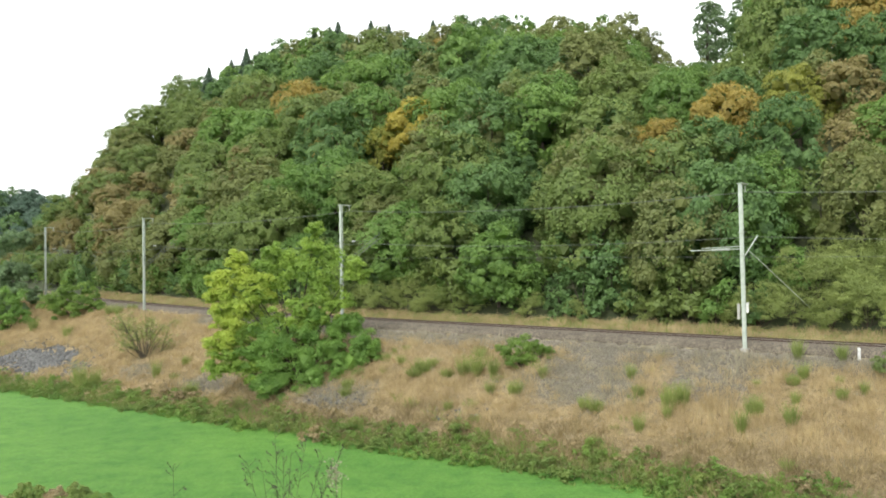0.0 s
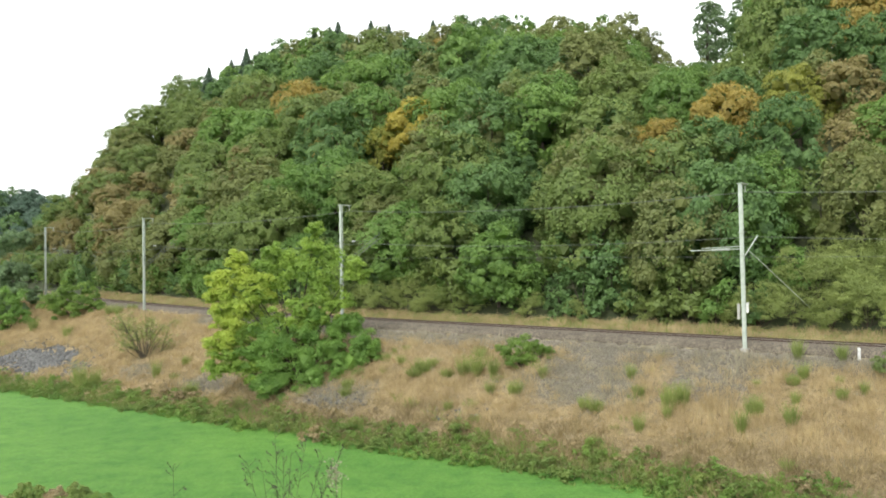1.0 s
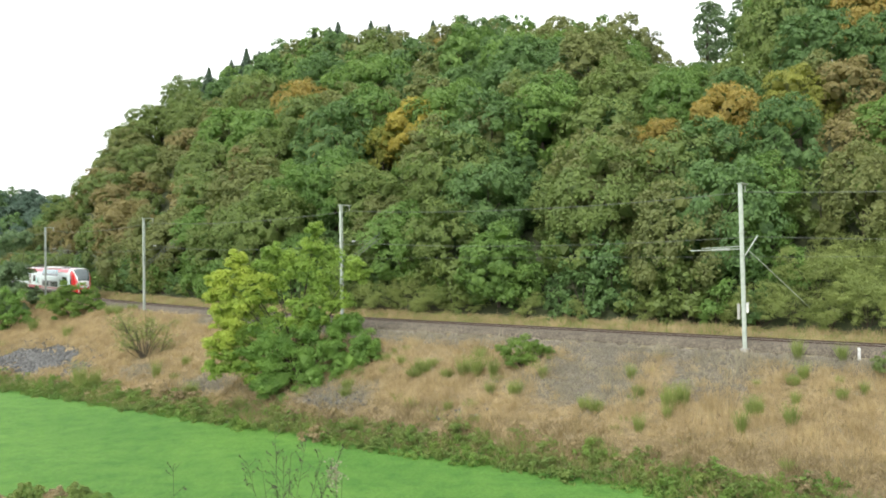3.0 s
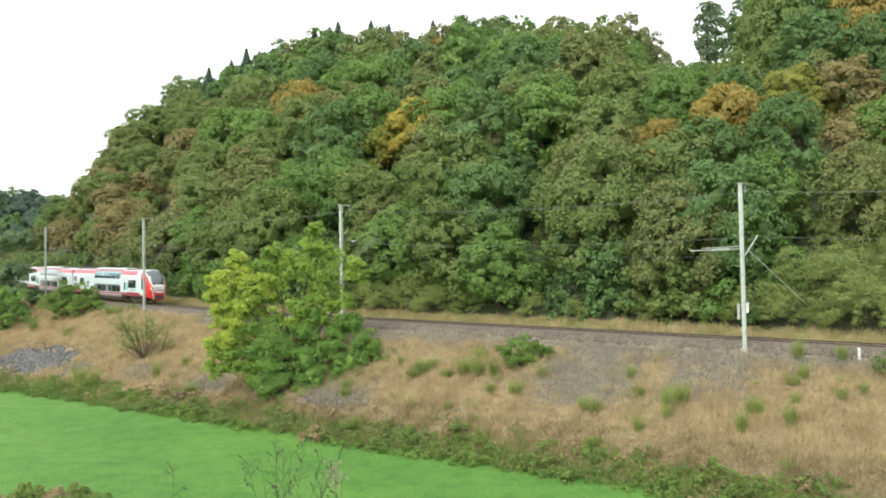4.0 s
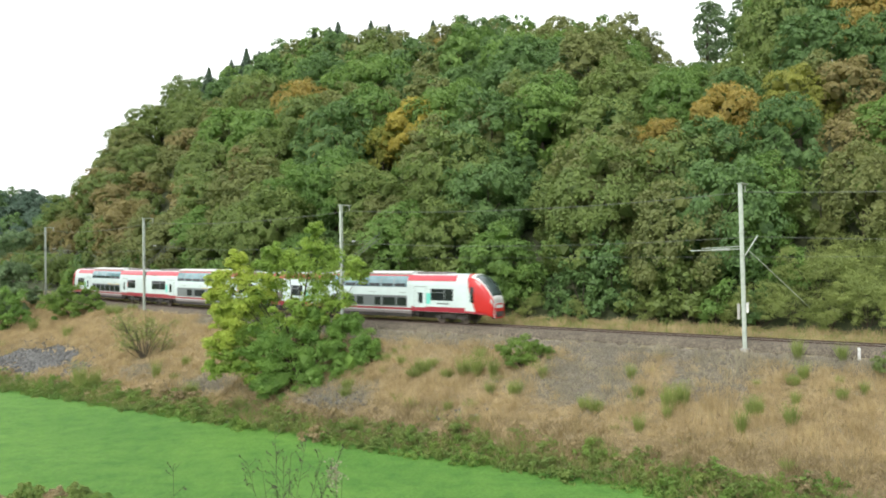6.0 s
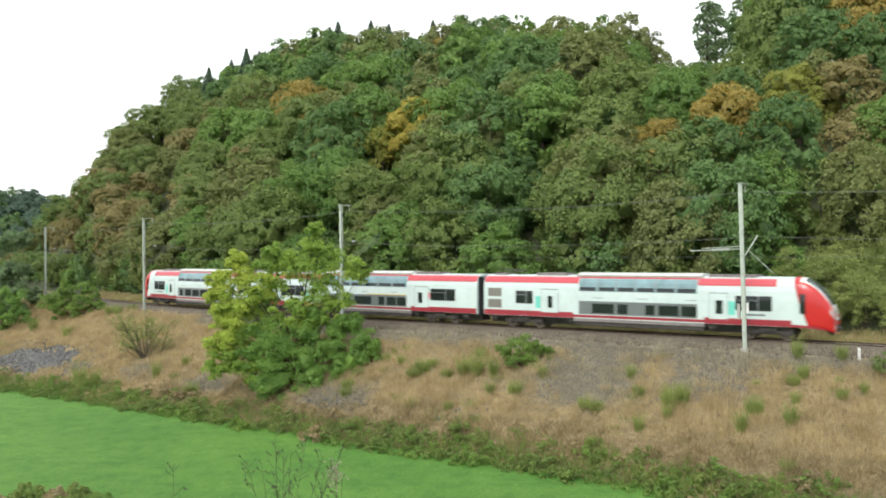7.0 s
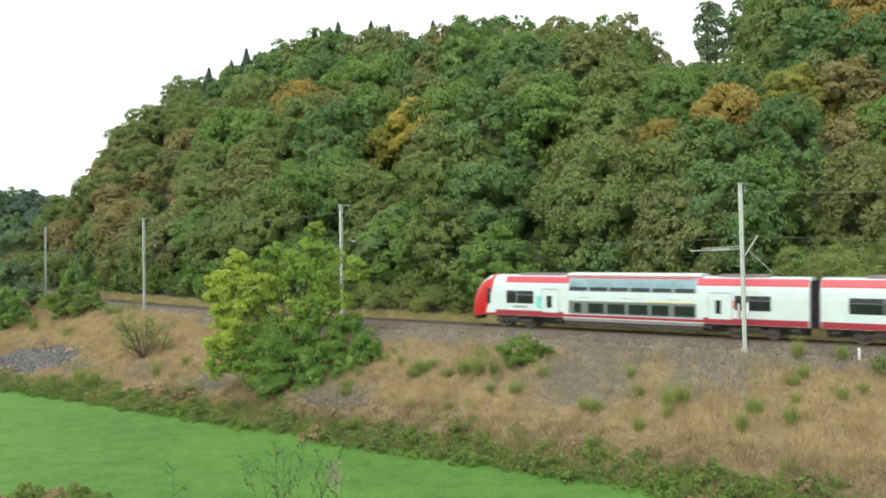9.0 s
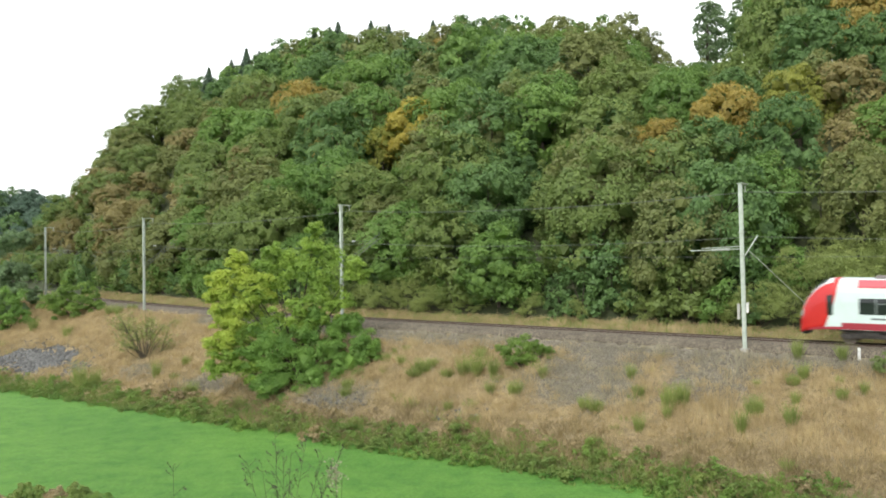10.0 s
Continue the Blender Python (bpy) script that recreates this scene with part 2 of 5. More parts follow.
# ---- mesh helpers ----
def mesh_from(name, verts, faces, mats, smooth=False, index=None):
    me = bpy.data.meshes.new(name)
    me.from_pydata([tuple(v) for v in verts], [], [tuple(int(i) for i in f) for f in faces])
    for m in mats:
        me.materials.append(m)
    if index is not None:
        me.polygons.foreach_set("material_index", np.asarray(index, np.int32))
    if smooth:
        me.polygons.foreach_set("use_smooth", np.ones(len(me.polygons), bool))
    me.update()
    return me


def part(name, bm, mat, parent=None, label="", smooth=False):
    """Links a bmesh (or a mesh) as one mesh object under a thing or part."""
    if isinstance(bm, bpy.types.Mesh):
        me = bm
    else:
        me = bpy.data.meshes.new(name)
        bm.to_mesh(me)
        bm.free()
        me.materials.append(mat)
        if smooth:
            me.polygons.foreach_set("use_smooth", np.ones(len(me.polygons), bool))
    ob = new(name, me)
    if parent is not None:
        ob.parent = parent
    return tagged(ob, label)


def box(bm, x0, y0, z0, x1, y1, z1, bev=0.0):
    r = bmesh.ops.create_cube(bm, size=1.0)
    bmesh.ops.transform(bm, matrix=Matrix.Translation(((x0 + x1) / 2, (y0 + y1) / 2, (z0 + z1) / 2)) @ Matrix.Diagonal((x1 - x0, y1 - y0, z1 - z0, 1)), verts=r["verts"])
    if bev:
        edges = list({e for v in r["verts"] for e in v.link_edges})
        bmesh.ops.bevel(bm, geom=edges, offset=bev, segments=2, affect="EDGES")
    return bm


def rod(bm, a, b, r0, r1=None, seg=8):
    """A tapered round bar from a to b."""
    a, b = Vector(a), Vector(b)
    d = b - a
    r = bmesh.ops.create_cone(bm, cap_ends=True, segments=seg, radius1=r0, radius2=r0 if r1 is None else r1, depth=d.length)
    m = Matrix.Translation((a + b) / 2) @ d.to_track_quat("Z", "Y").to_matrix().to_4x4()
    bmesh.ops.transform(bm, matrix=m, verts=r["verts"])
    return bm


def sweep(points, profile, closed=True):
    """Verts and faces of a profile (side, up) swept along the line at the s values given."""
    verts, faces = [], []
    k = len(profile)
    for i, s in enumerate(points):
        for a, u in profile:
            verts.append(track(s, a, u))
        if i:
            for j in range(k if closed else k - 1):
                p, q = (i - 1) * k + j, (i - 1) * k + (j + 1) % k
                faces.append((p, q, q + k, p + k))
    return verts, faces


# ---- leaves ----
def leaf_tris(centres, normals, size, rng, lean=0.5, aspect=0.58):
    """Small pointed leaves, one triangle each; returns verts (3n x 3)."""
    n = len(centres)
    nn = normals / (np.linalg.norm(normals, axis=1, keepdims=True) + 1e-9) + rng.normal(0, lean, (n, 3))
    nn /= np.linalg.norm(nn, axis=1, keepdims=True) + 1e-9
    t = np.cross(nn, rng.normal(0, 1, (n, 3)))
    t /= np.linalg.norm(t, axis=1, keepdims=True) + 1e-9
    b = np.cross(nn, t)
    sz = size * rng.uniform(0.6, 1.35, (n, 1))
    v = np.empty((n, 3, 3))
    v[:, 0] = centres + t * sz * 0.62
    v[:, 1] = centres - t * sz * 0.38 + b * sz * 0.5 * aspect
    v[:, 2] = centres - t * sz * 0.38 - b * sz * 0.5 * aspect
    return v.reshape(-1, 3)


def tris(n):
    return np.arange(n * 3).reshape(n, 3)


def quads(n):
    return np.arange(n * 4).reshape(n, 4)


def ball_dirs(rng, n):
    d = rng.normal(0, 1, (n, 3))
    return d / np.linalg.norm(d, axis=1, keepdims=True)


def cloud(rng, c, r, per, size, flat=0.85, lean=0.5, heart=None):
    """Leaves on the outsides of lobes, none deep inside a neighbour, none facing the heart."""
    pts, nor = [], []
    for i in range(len(c)):
        d = ball_dirs(rng, per)
        d[:, 2] = np.where(d[:, 2] < -0.4, -d[:, 2], d[:, 2])
        if heart is not None:
            out = c[i] - np.array(heart)
            out = out / (np.linalg.norm(out) + 1e-6)
            side = d @ out
            d = np.where((side < -0.2)[:, None], d - 2 * side[:, None] * out, d)
        p = c[i] + d * r[i] * np.array((1, 1, flat)) * rng.uniform(0.6, 1.15, (per, 1))
        keep = np.ones(per, bool)
        for j in range(len(c)):
            if j != i and ((c[i] - c[j]) ** 2).sum() < (1.3 * r[i] + r[j]) ** 2:
                keep &= ((p - c[j]) ** 2).sum(1) > (r[j] * (0.45 if heart is None else 0.7)) ** 2
        pts.append(p[keep])
        nor.append(d[keep] + np.array((0, 0, 0.25)))
    p, d = np.concatenate(pts), np.concatenate(nor)
    out = p - (c.mean(0) if heart is None else np.array(heart))
    out /= np.linalg.norm(out, axis=1, keepdims=True) + 1e-9
    soft = d / (np.linalg.norm(d, axis=1, keepdims=True) + 1e-9) + 0.55 * out + rng.normal(0, 0.18, p.shape)
    soft /= np.linalg.norm(soft, axis=1, keepdims=True) + 1e-9
    return leaf_tris(p, soft, size, rng, lean, 0.58 if heart is None else 0.8), np.repeat(soft, 3, 0)


def leaf_mesh(name, v, n, mat):
    """Leaves that shade with the roundness of their clump."""
    me = mesh_from(name, v, tris(len(v) // 3), [mat])
    at = me.attributes.new("custom_normal", "FLOAT_VECTOR", "POINT")
    at.data.foreach_set("vector", np.ascontiguousarray(n, np.float32).ravel())
    return me


def core_mesh(name, rng, c, r, scale, mat):
    """The inside of a crown: small lumps of leaves within the lobes."""
    bm = bmesh.new()
    for i in range(len(c)):
        g = bmesh.ops.create_icosphere(bm, subdivisions=1, radius=r[i] * scale)
        bmesh.ops.translate(bm, verts=g["verts"], vec=Vector(c[i]))
    for v in bm.verts:
        v.co += Vector(rng.normal(0, 0.06, 3)) * float(r.mean())
    me = bpy.data.meshes.new(name)
    bm.to_mesh(me)
    bm.free()
    me.materials.append(mat)
    return me


def trunk_mesh(rng, h, r, limbs, reach):
    bm = bmesh.new()
    rod(bm, (0, 0, -0.6), (0.1, 0.05, h * 0.4), r, r * 0.6)
    rod(bm, (0.1, 0.05, h * 0.4), (0.0, 0.1, h * 0.7), r * 0.6, r * 0.15)
    for i in range(limbs):
        a = i * 2.4 + rng.uniform(0, 1)
        z = h * rng.uniform(0.2, 0.6)
        e = Vector((math.cos(a) * reach, math.sin(a) * reach, z + reach * rng.uniform(0.5, 1.0)))
        rod(bm, (0.05, 0.05, z), e, r * 0.4, r * 0.08, 6)
    me = bpy.data.meshes.new("trunk")
    bm.to_mesh(me)
    bm.free()
    me.materials.append(BARK)
    return me


def sub_lobes(rng, c, r, centre, count, size=(0.20, 0.42), outward=1.0):
    """Small lobes over large ones, most of them outwards and above."""
    cc, rr = [], []
    for p, q in zip(c, r):
        out = p - np.array(centre)
        out = out / (np.linalg.norm(out) + 1e-6) * 0.9 + np.array((0, 0, 0.25))
        for d in ball_dirs(rng, count):
            d = d + out * rng.uniform(0.3, 1.0) * outward
            d /= np.linalg.norm(d) + 1e-6
            cc.append(p + d * q * rng.uniform(0.3, 1.05) * np.array((1.05, 1.05, 0.92)))
            rr.append(q * rng.uniform(*size))
    return np.array(cc), np.array(rr)


def crown_lobes(rng, lobes, width, rz, mid):
    """Lobes set evenly over a domed crown, and one in its middle."""
    k = np.arange(lobes)
    up = 1 - (k + 0.5) / lobes * 1.72
    a = k * 2.39996 + rng.uniform(0, 6.28)
    flat = np.sqrt(np.maximum(1 - up ** 2, 0))
    d = np.stack([np.cos(a) * flat, np.sin(a) * flat, up], 1) + rng.normal(0, 0.10, (lobes, 3))
    c = np.array(mid) + d * np.array((width / 2, width / 2 * rng.uniform(0.88, 1.08), rz)) * rng.uniform(0.58, 0.80, (lobes, 1))
    r = rng.uniform(0.25, 0.36, lobes) * width / 2 * 1.25
    return np.vstack([c, np.array([mid])]), np.append(r, width * 0.30)


def leafy(name, seed, mat, h, width, lobes, sub, per, leaf, crown_low=0.12, limbs=5, lean=0.35, core=0.42):
    """A broad-leaved tree at the origin: trunk, crown, inner crown."""
    rng = np.random.default_rng(seed)
    top = new(name)
    rz = h * (1 - crown_low) / 2
    mid = (0, 0, h * crown_low + rz)
    c, r = crown_lobes(rng, lobes, width, rz, mid)
    part("trunk", trunk_mesh(rng, h, 0.018 * h + 0.03, limbs, width * 0.3), BARK, top)
    # each lobe carries bunches of leaves over its outer side
    sc, sr = [], []
    for p, q in zip(c[:-1], r[:-1]):
        out = p - np.array(mid) + np.array((0, 0, 0.25 * rz))
        out /= np.linalg.norm(out) + 1e-6
        for d in ball_dirs(rng, sub * 4)[:sub * 4]:
            if d @ out > -0.05 and len(sc) % (sub + 1) < sub:
                sc.append(p + d * q * rng.uniform(0.55, 0.95))
                sr.append(q * rng.uniform(0.34, 0.58))
            elif len(sc) % (sub + 1) == sub:
                sc.append(p + out * q * 0.6)
                sr.append(q * 0.6)
                break
    v, nn = cloud(rng, np.array(sc), np.array(sr), per, leaf, 0.9, lean, mid)
    crown = part("crown", leaf_mesh("crown", v, nn, mat), mat, top)
    part("inner_crown", core_mesh("inner_crown", rng, c, r, core, mat), mat, crown)
    return top


def recoloured(ob, name, mat):
    """The same tree with other leaves: own crown mesh."""
    new_top = copy_thing(ob, Matrix.Identity(4))
    new_top.name = name
    for ch in new_top.children:
        if ch.name.startswith("crown"):
            ch.data = ch.data.copy()
            ch.data.materials.clear()
            ch.data.materials.append(mat)
            for inner in ch.children:
                inner.data = inner.data.copy()
                inner.data.materials.clear()
                inner.data.materials.append(mat)
    return new_top


def stand(ob, x, y, turn=0.0, scale=1.0, sink=0.1, tall=1.0):
    """The pose and scale that set a plant on the ground."""
    ob.matrix_basis = Matrix.Translation((x, y, ground_z(x, y) - sink)) @ Euler((0, 0, turn)).to_matrix().to_4x4() @ Matrix.Diagonal((scale, scale, scale * tall, 1))
    return ob


def plant(source, x, y, turn=0.0, scale=1.0, sink=0.1, tall=1.0):
    return stand(copy_thing(source, Matrix.Identity(4)), x, y, turn, scale, sink, tall)


def drop_source(ob):
    for o in (*ob.children_recursive, ob):
        bpy.data.objects.remove(o)


# ---- ground ----
def axis(lo, hi, step, out):
    core = np.arange(lo, hi + step, step)
    far, d, p = [], step, hi
    while p < out:
        d *= 1.35
        p += d
        far.append(p)
    left, d, p = [], step, lo
    while p > -out:
        d *= 1.35
        p -= d
        left.append(p)
    return np.array(left[::-1] + list(core) + far)


def build_ground():
    xs, ys = axis(-110, 70, 0.9, 2400), axis(-6, 185, 0.9, 2400)
    gx, gy = np.meshgrid(xs, ys)
    gz = height(gx.ravel(), gy.ravel())
    verts = np.stack([gx.ravel(), gy.ravel(), gz], 1)
    nx, ny = len(xs), len(ys)
    i = np.arange(nx * ny).reshape(ny, nx)
    faces = np.stack([i[:-1, :-1], i[:-1, 1:], i[1:, 1:], i[1:, :-1]], -1).reshape(-1, 4)
    mid = verts[faces].mean(1)
    s, n = to_line(mid[:, 0], mid[:, 1])
    dl = foot(mid[:, 0], mid[:, 1])
    idx = np.where(dl < 1.4, 0, np.where(n < -3, 1, np.where((n < 7.2) & ((s > -62) | (n < 4.6)), 3, 2)))
    idx = np.where((np.abs(mid[:, 0]) > 200) | (mid[:, 1] > 230), 2, idx)
    me = mesh_from("ground", verts, faces, [MEADOW, BANK, FLOOR, VERGE], True, idx)
    vs, vn = to_line(verts[:, 0], verts[:, 1])
    me.attributes.new("gravel", "FLOAT", "POINT").data.foreach_set("value", gravel_share(verts[:, 0], verts[:, 1], vs, vn).astype(np.float32))
    tagged(new("ground", me), "green mown meadow, dry railway bank and wooded hillside", "ground", kind="structure")


build_ground()


# ---- track ----
RAIL_DROP = 0.15          # rail heads below the datum of the car bodies


def build_track():
    st = np.arange(-150, 125, 2.0)
    bed = [(-3.7, -1.05), (-2.2, -0.33), (-1.5, -0.24), (1.5, -0.24), (2.2, -0.33), (3.7, -1.05)]
    v, f = sweep(st, bed)
    base = tagged(new("railway_track", mesh_from("railway_track", v, f, [BALLAST], True)), "single railway track on brown-grey ballast", "railway track", kind="structure")
    rail = [(-0.07, -0.17), (-0.07, -0.15), (-0.015, -0.13), (-0.015, -0.045), (-0.036, -0.03), (-0.036, 0.0), (0.036, 0.0), (0.036, -0.03), (0.015, -0.045), (0.015, -0.13), (0.07, -0.15), (0.07, -0.17)]
    for side in (-0.7525, 0.7525):
        v, f = sweep(st, [(side + a, u - RAIL_DROP) for a, u in rail])
        me = mesh_from("rail", v, f, [STEEL_RUST, RAIL_TOP], index=[1 if i % 12 == 5 else 0 for i in range(len(f))])
        part("rail", me, None, base, "rust-brown steel rail")
    bm = bmesh.new()
    box(bm, -0.13, -1.3, -0.40, 0.13, 1.3, -0.225, 0.02)
    sl = bpy.data.meshes.new("sleeper")
    bm.to_mesh(sl)
    bm.free()
    sl.materials.append(SLEEPER)
    for s in np.arange(-70, 60, 0.6):
        part("sleeper", sl, None, base).matrix_basis = track_frame(float(s))
    return base


build_track()


# ---- train: three coupled double-deck cars ----
def paint(name, colour, rough=0.35):
    return plain(name, colour, rough, 0.0, dirt=0.12, scale=1.2, coat=0.3)


TRAIN_WHITE = paint("white_train_paint", (0.59, 0.695, 0.68))
# pinkish because the roof edge's sky sheen is mixed into the red
TRAIN_SHEEN_RED = paint("sky_sheened_red_paint", (0.52, 0.06, 0.08))
TRAIN_NOSE = paint("bright_red_nose_paint", (0.52, 0.015, 0.016), 0.3)
TRAIN_BAND = paint("dark_red_band_paint", (0.33, 0.030, 0.050))
TRAIN_SKIRT = plain("grey_skirt_paint", (0.25, 0.22, 0.215), 0.6, dirt=0.35, scale=2.0)
TRAIN_GREY = paint("grey_window_band_paint", (0.15, 0.17, 0.17))
TRAIN_ROOF = plain("pale_grey_roof_paint", (0.60, 0.62, 0.60), 0.6, dirt=0.25)
TRAIN_TEAL = paint("teal_patch_paint", (0.16, 0.62, 0.52))
TRAIN_PINK = paint("pink_patch_paint", (0.70, 0.20, 0.22))
TRAIN_MASK = paint("silver_front_mask_paint", (0.72, 0.73, 0.71), 0.25)
UNDER = plain("black_underframe", (0.060, 0.053, 0.048), 0.8, dirt=0.4)
RUBBER = plain("black_bellows_rubber", (0.025, 0.025, 0.027), 0.85)
LOUVRE = plain("brown_grey_louvre", (0.24, 0.21, 0.18), 0.7)
WHEEL = plain("brake_dusted_wheel_steel", (0.20, 0.165, 0.14), 0.6, 0.3)
YELLOW = paint("yellow_first_class_line", (0.75, 0.55, 0.16))


def glass(name, tint, ior):
    m, nt, b = material(name, 0.06)
    f = noise_node(nt, 0.8, 2)
    nt.links.new(ramp(nt, f, [(0.3, tuple(v * 0.6 for v in tint)), (0.7, tint)]), b.inputs["Base Color"])
    b.inputs["IOR"].default_value = ior
    return m


GLASS_DARK = glass("dark_tinted_glass", (0.022, 0.028, 0.028), 1.5)
# pale blue-grey base paints in sky reflection beyond what the gloss gives
GLASS_SKY = glass("sky_coloured_upper_deck_glass", (0.18, 0.33, 0.36), 1.95)
GLASS_SCREEN = glass("tinted_windscreen_glass", (0.07, 0.10, 0.10), 1.8)
LAMP = glass("headlight_glass", (0.6, 0.6, 0.58), 1.5)

ROOF_TOP = 4.19
PROFILE = [(0.0, ROOF_TOP), (0.45, 4.17), (0.85, 4.10), (1.13, 3.93), (1.30, 3.62), (1.375, 3.2), (1.40, 2.6), (1.40, 1.2), (1.385, 0.82)]
PQ = [0.0]
for _a, _b in zip(PROFILE, PROFILE[1:]):
    PQ.append(PQ[-1] + math.dist(_a, _b))
QMAX = PQ[-1]


def q_of(z):
    """Distance round the section from the roof's middle down to that height."""
    return float(np.interp(-z, [-p[1] for p in PROFILE], PQ))


def skin(q, x, nose, off=0.0):
    """A point of the car's skin; nose: where the nose's tip is, or None."""
    y = float(np.interp(abs(q), PQ, [p[0] for p in PROFILE]))
    z = float(np.interp(abs(q), PQ, [p[1] for p in PROFILE]))
    a, b = max(abs(q) - 0.03, 0), min(abs(q) + 0.03, QMAX)
    ty = np.interp(b, PQ, [p[0] for p in PROFILE]) - np.interp(a, PQ, [p[0] for p in PROFILE])
    tz = np.interp(b, PQ, [p[1] for p in PROFILE]) - np.interp(a, PQ, [p[1] for p in PROFILE])
    l = math.hypot(ty, tz)
    y, z = y - tz / l * off, z + ty / l * off
    if nose is not None and x > nose - 3.2:
        u = max(nose - x, 0.0)
        k = math.sin(math.pi / 2 * min(u / 2.8, 1.0) ** 0.55)
        top = 1.72 + (ROOF_TOP - 1.72) * math.sin(math.pi / 2 * min(u / 2.3, 1.0) ** 0.74)
        y *= 0.50 + 0.50 * k
        low = 0.82 - 0.38 * (1 - k)
        z = low + (z - 0.82) * (top - low) / (ROOF_TOP - 0.82)
        x += off * (1 - k)
    return Vector((x, math.copysign(y, q) if q else 0.0, z))


def patch(bm, x0, x1, q0, q1, nose=None, off=0.012, thick=0.03, nx=1, nq=1, slant=0.0):
    """A panel that follows the skin."""
    qs = sorted({q0, q1, *[s * p for p in PQ for s in (1, -1) if q0 < s * p < q1], *[q0 + (q1 - q0) * i / nq for i in range(nq)]})
    xs = [x0 + (x1 - x0) * i / nx for i in range(nx + 1)]
    grid = {}
    for lv, o in ((0, off), (1, off - thick)):
        for i, x in enumerate(xs):
            for j, q in enumerate(qs):
                grid[lv, i, j] = bm.verts.new(skin(q, x + slant * (abs(q) / QMAX) ** 2 * (1 - i / (len(xs) - 1)), nose, o))
    n, m = len(xs) - 1, len(qs) - 1
    for i in range(n):
        for j in range(m):
            bm.faces.new((grid[0, i, j], grid[0, i + 1, j], grid[0, i + 1, j + 1], grid[0, i, j + 1]))
    rim = [(i, 0) for i in range(n)] + [(n, j) for j in range(m)] + [(i, m) for i in range(n, 0, -1)] + [(0, j) for j in range(m, 0, -1)]
    for a, b in zip(rim, rim[1:] + rim[:1]):
        bm.faces.new((grid[0, a[0], a[1]], grid[1, a[0], a[1]], grid[1, b[0], b[1]], grid[0, b[0], b[1]]))
    return bm


def side_patch(name, mat, parent, x0, x1, z0, z1, side, nose=None, off=0.012, label="", nx=1):
    a, b = q_of(z1) * side, q_of(z0) * side
    bm = patch(bmesh.new(), x0, x1, min(a, b), max(a, b), nose, off, nx=nx)
    bmesh.ops.recalc_face_normals(bm, faces=bm.faces)
    return part(name, bm, mat, parent, label)


def bogie(parent, x):
    bm = bmesh.new()
    for s in (-1, 1):
        box(bm, x - 1.75, s * 1.02 - 0.09, 0.42, x + 1.75, s * 1.02 + 0.09, 0.68, 0.04)
        box(bm, x - 0.55, s * 1.08 - 0.12, 0.55, x + 0.55, s * 1.08 + 0.12, 0.92, 0.05)
        for dx in (-1.25, 1.25):
            box(bm, x + dx - 0.2, s * 1.1 - 0.12, 0.34, x + dx + 0.2, s * 1.1 + 0.12, 0.62, 0.04)
    box(bm, x - 0.5, -1.0, 0.45, x + 0.5, 1.0, 0.8)
    bmesh.ops.translate(bm, verts=bm.verts, vec=(0, 0, -RAIL_DROP))
    b = part("bogie", bm, UNDER, parent, "black steel bogie frame")
    for dx in (-1.25, 1.25):
        for s in (-1, 1):
            w = bmesh.new()
            rod(w, (x + dx, s * 0.69, 0.46), (x + dx, s * 0.82, 0.46), 0.46, 0.46, 24)
            rod(w, (x + dx, s * 0.82, 0.46), (x + dx, s * 0.87, 0.46), 0.36, 0.14, 24)
            bmesh.ops.translate(w, verts=w.verts, vec=(0, 0, -RAIL_DROP))
            part("wheel", w, WHEEL, b, "steel wheel")


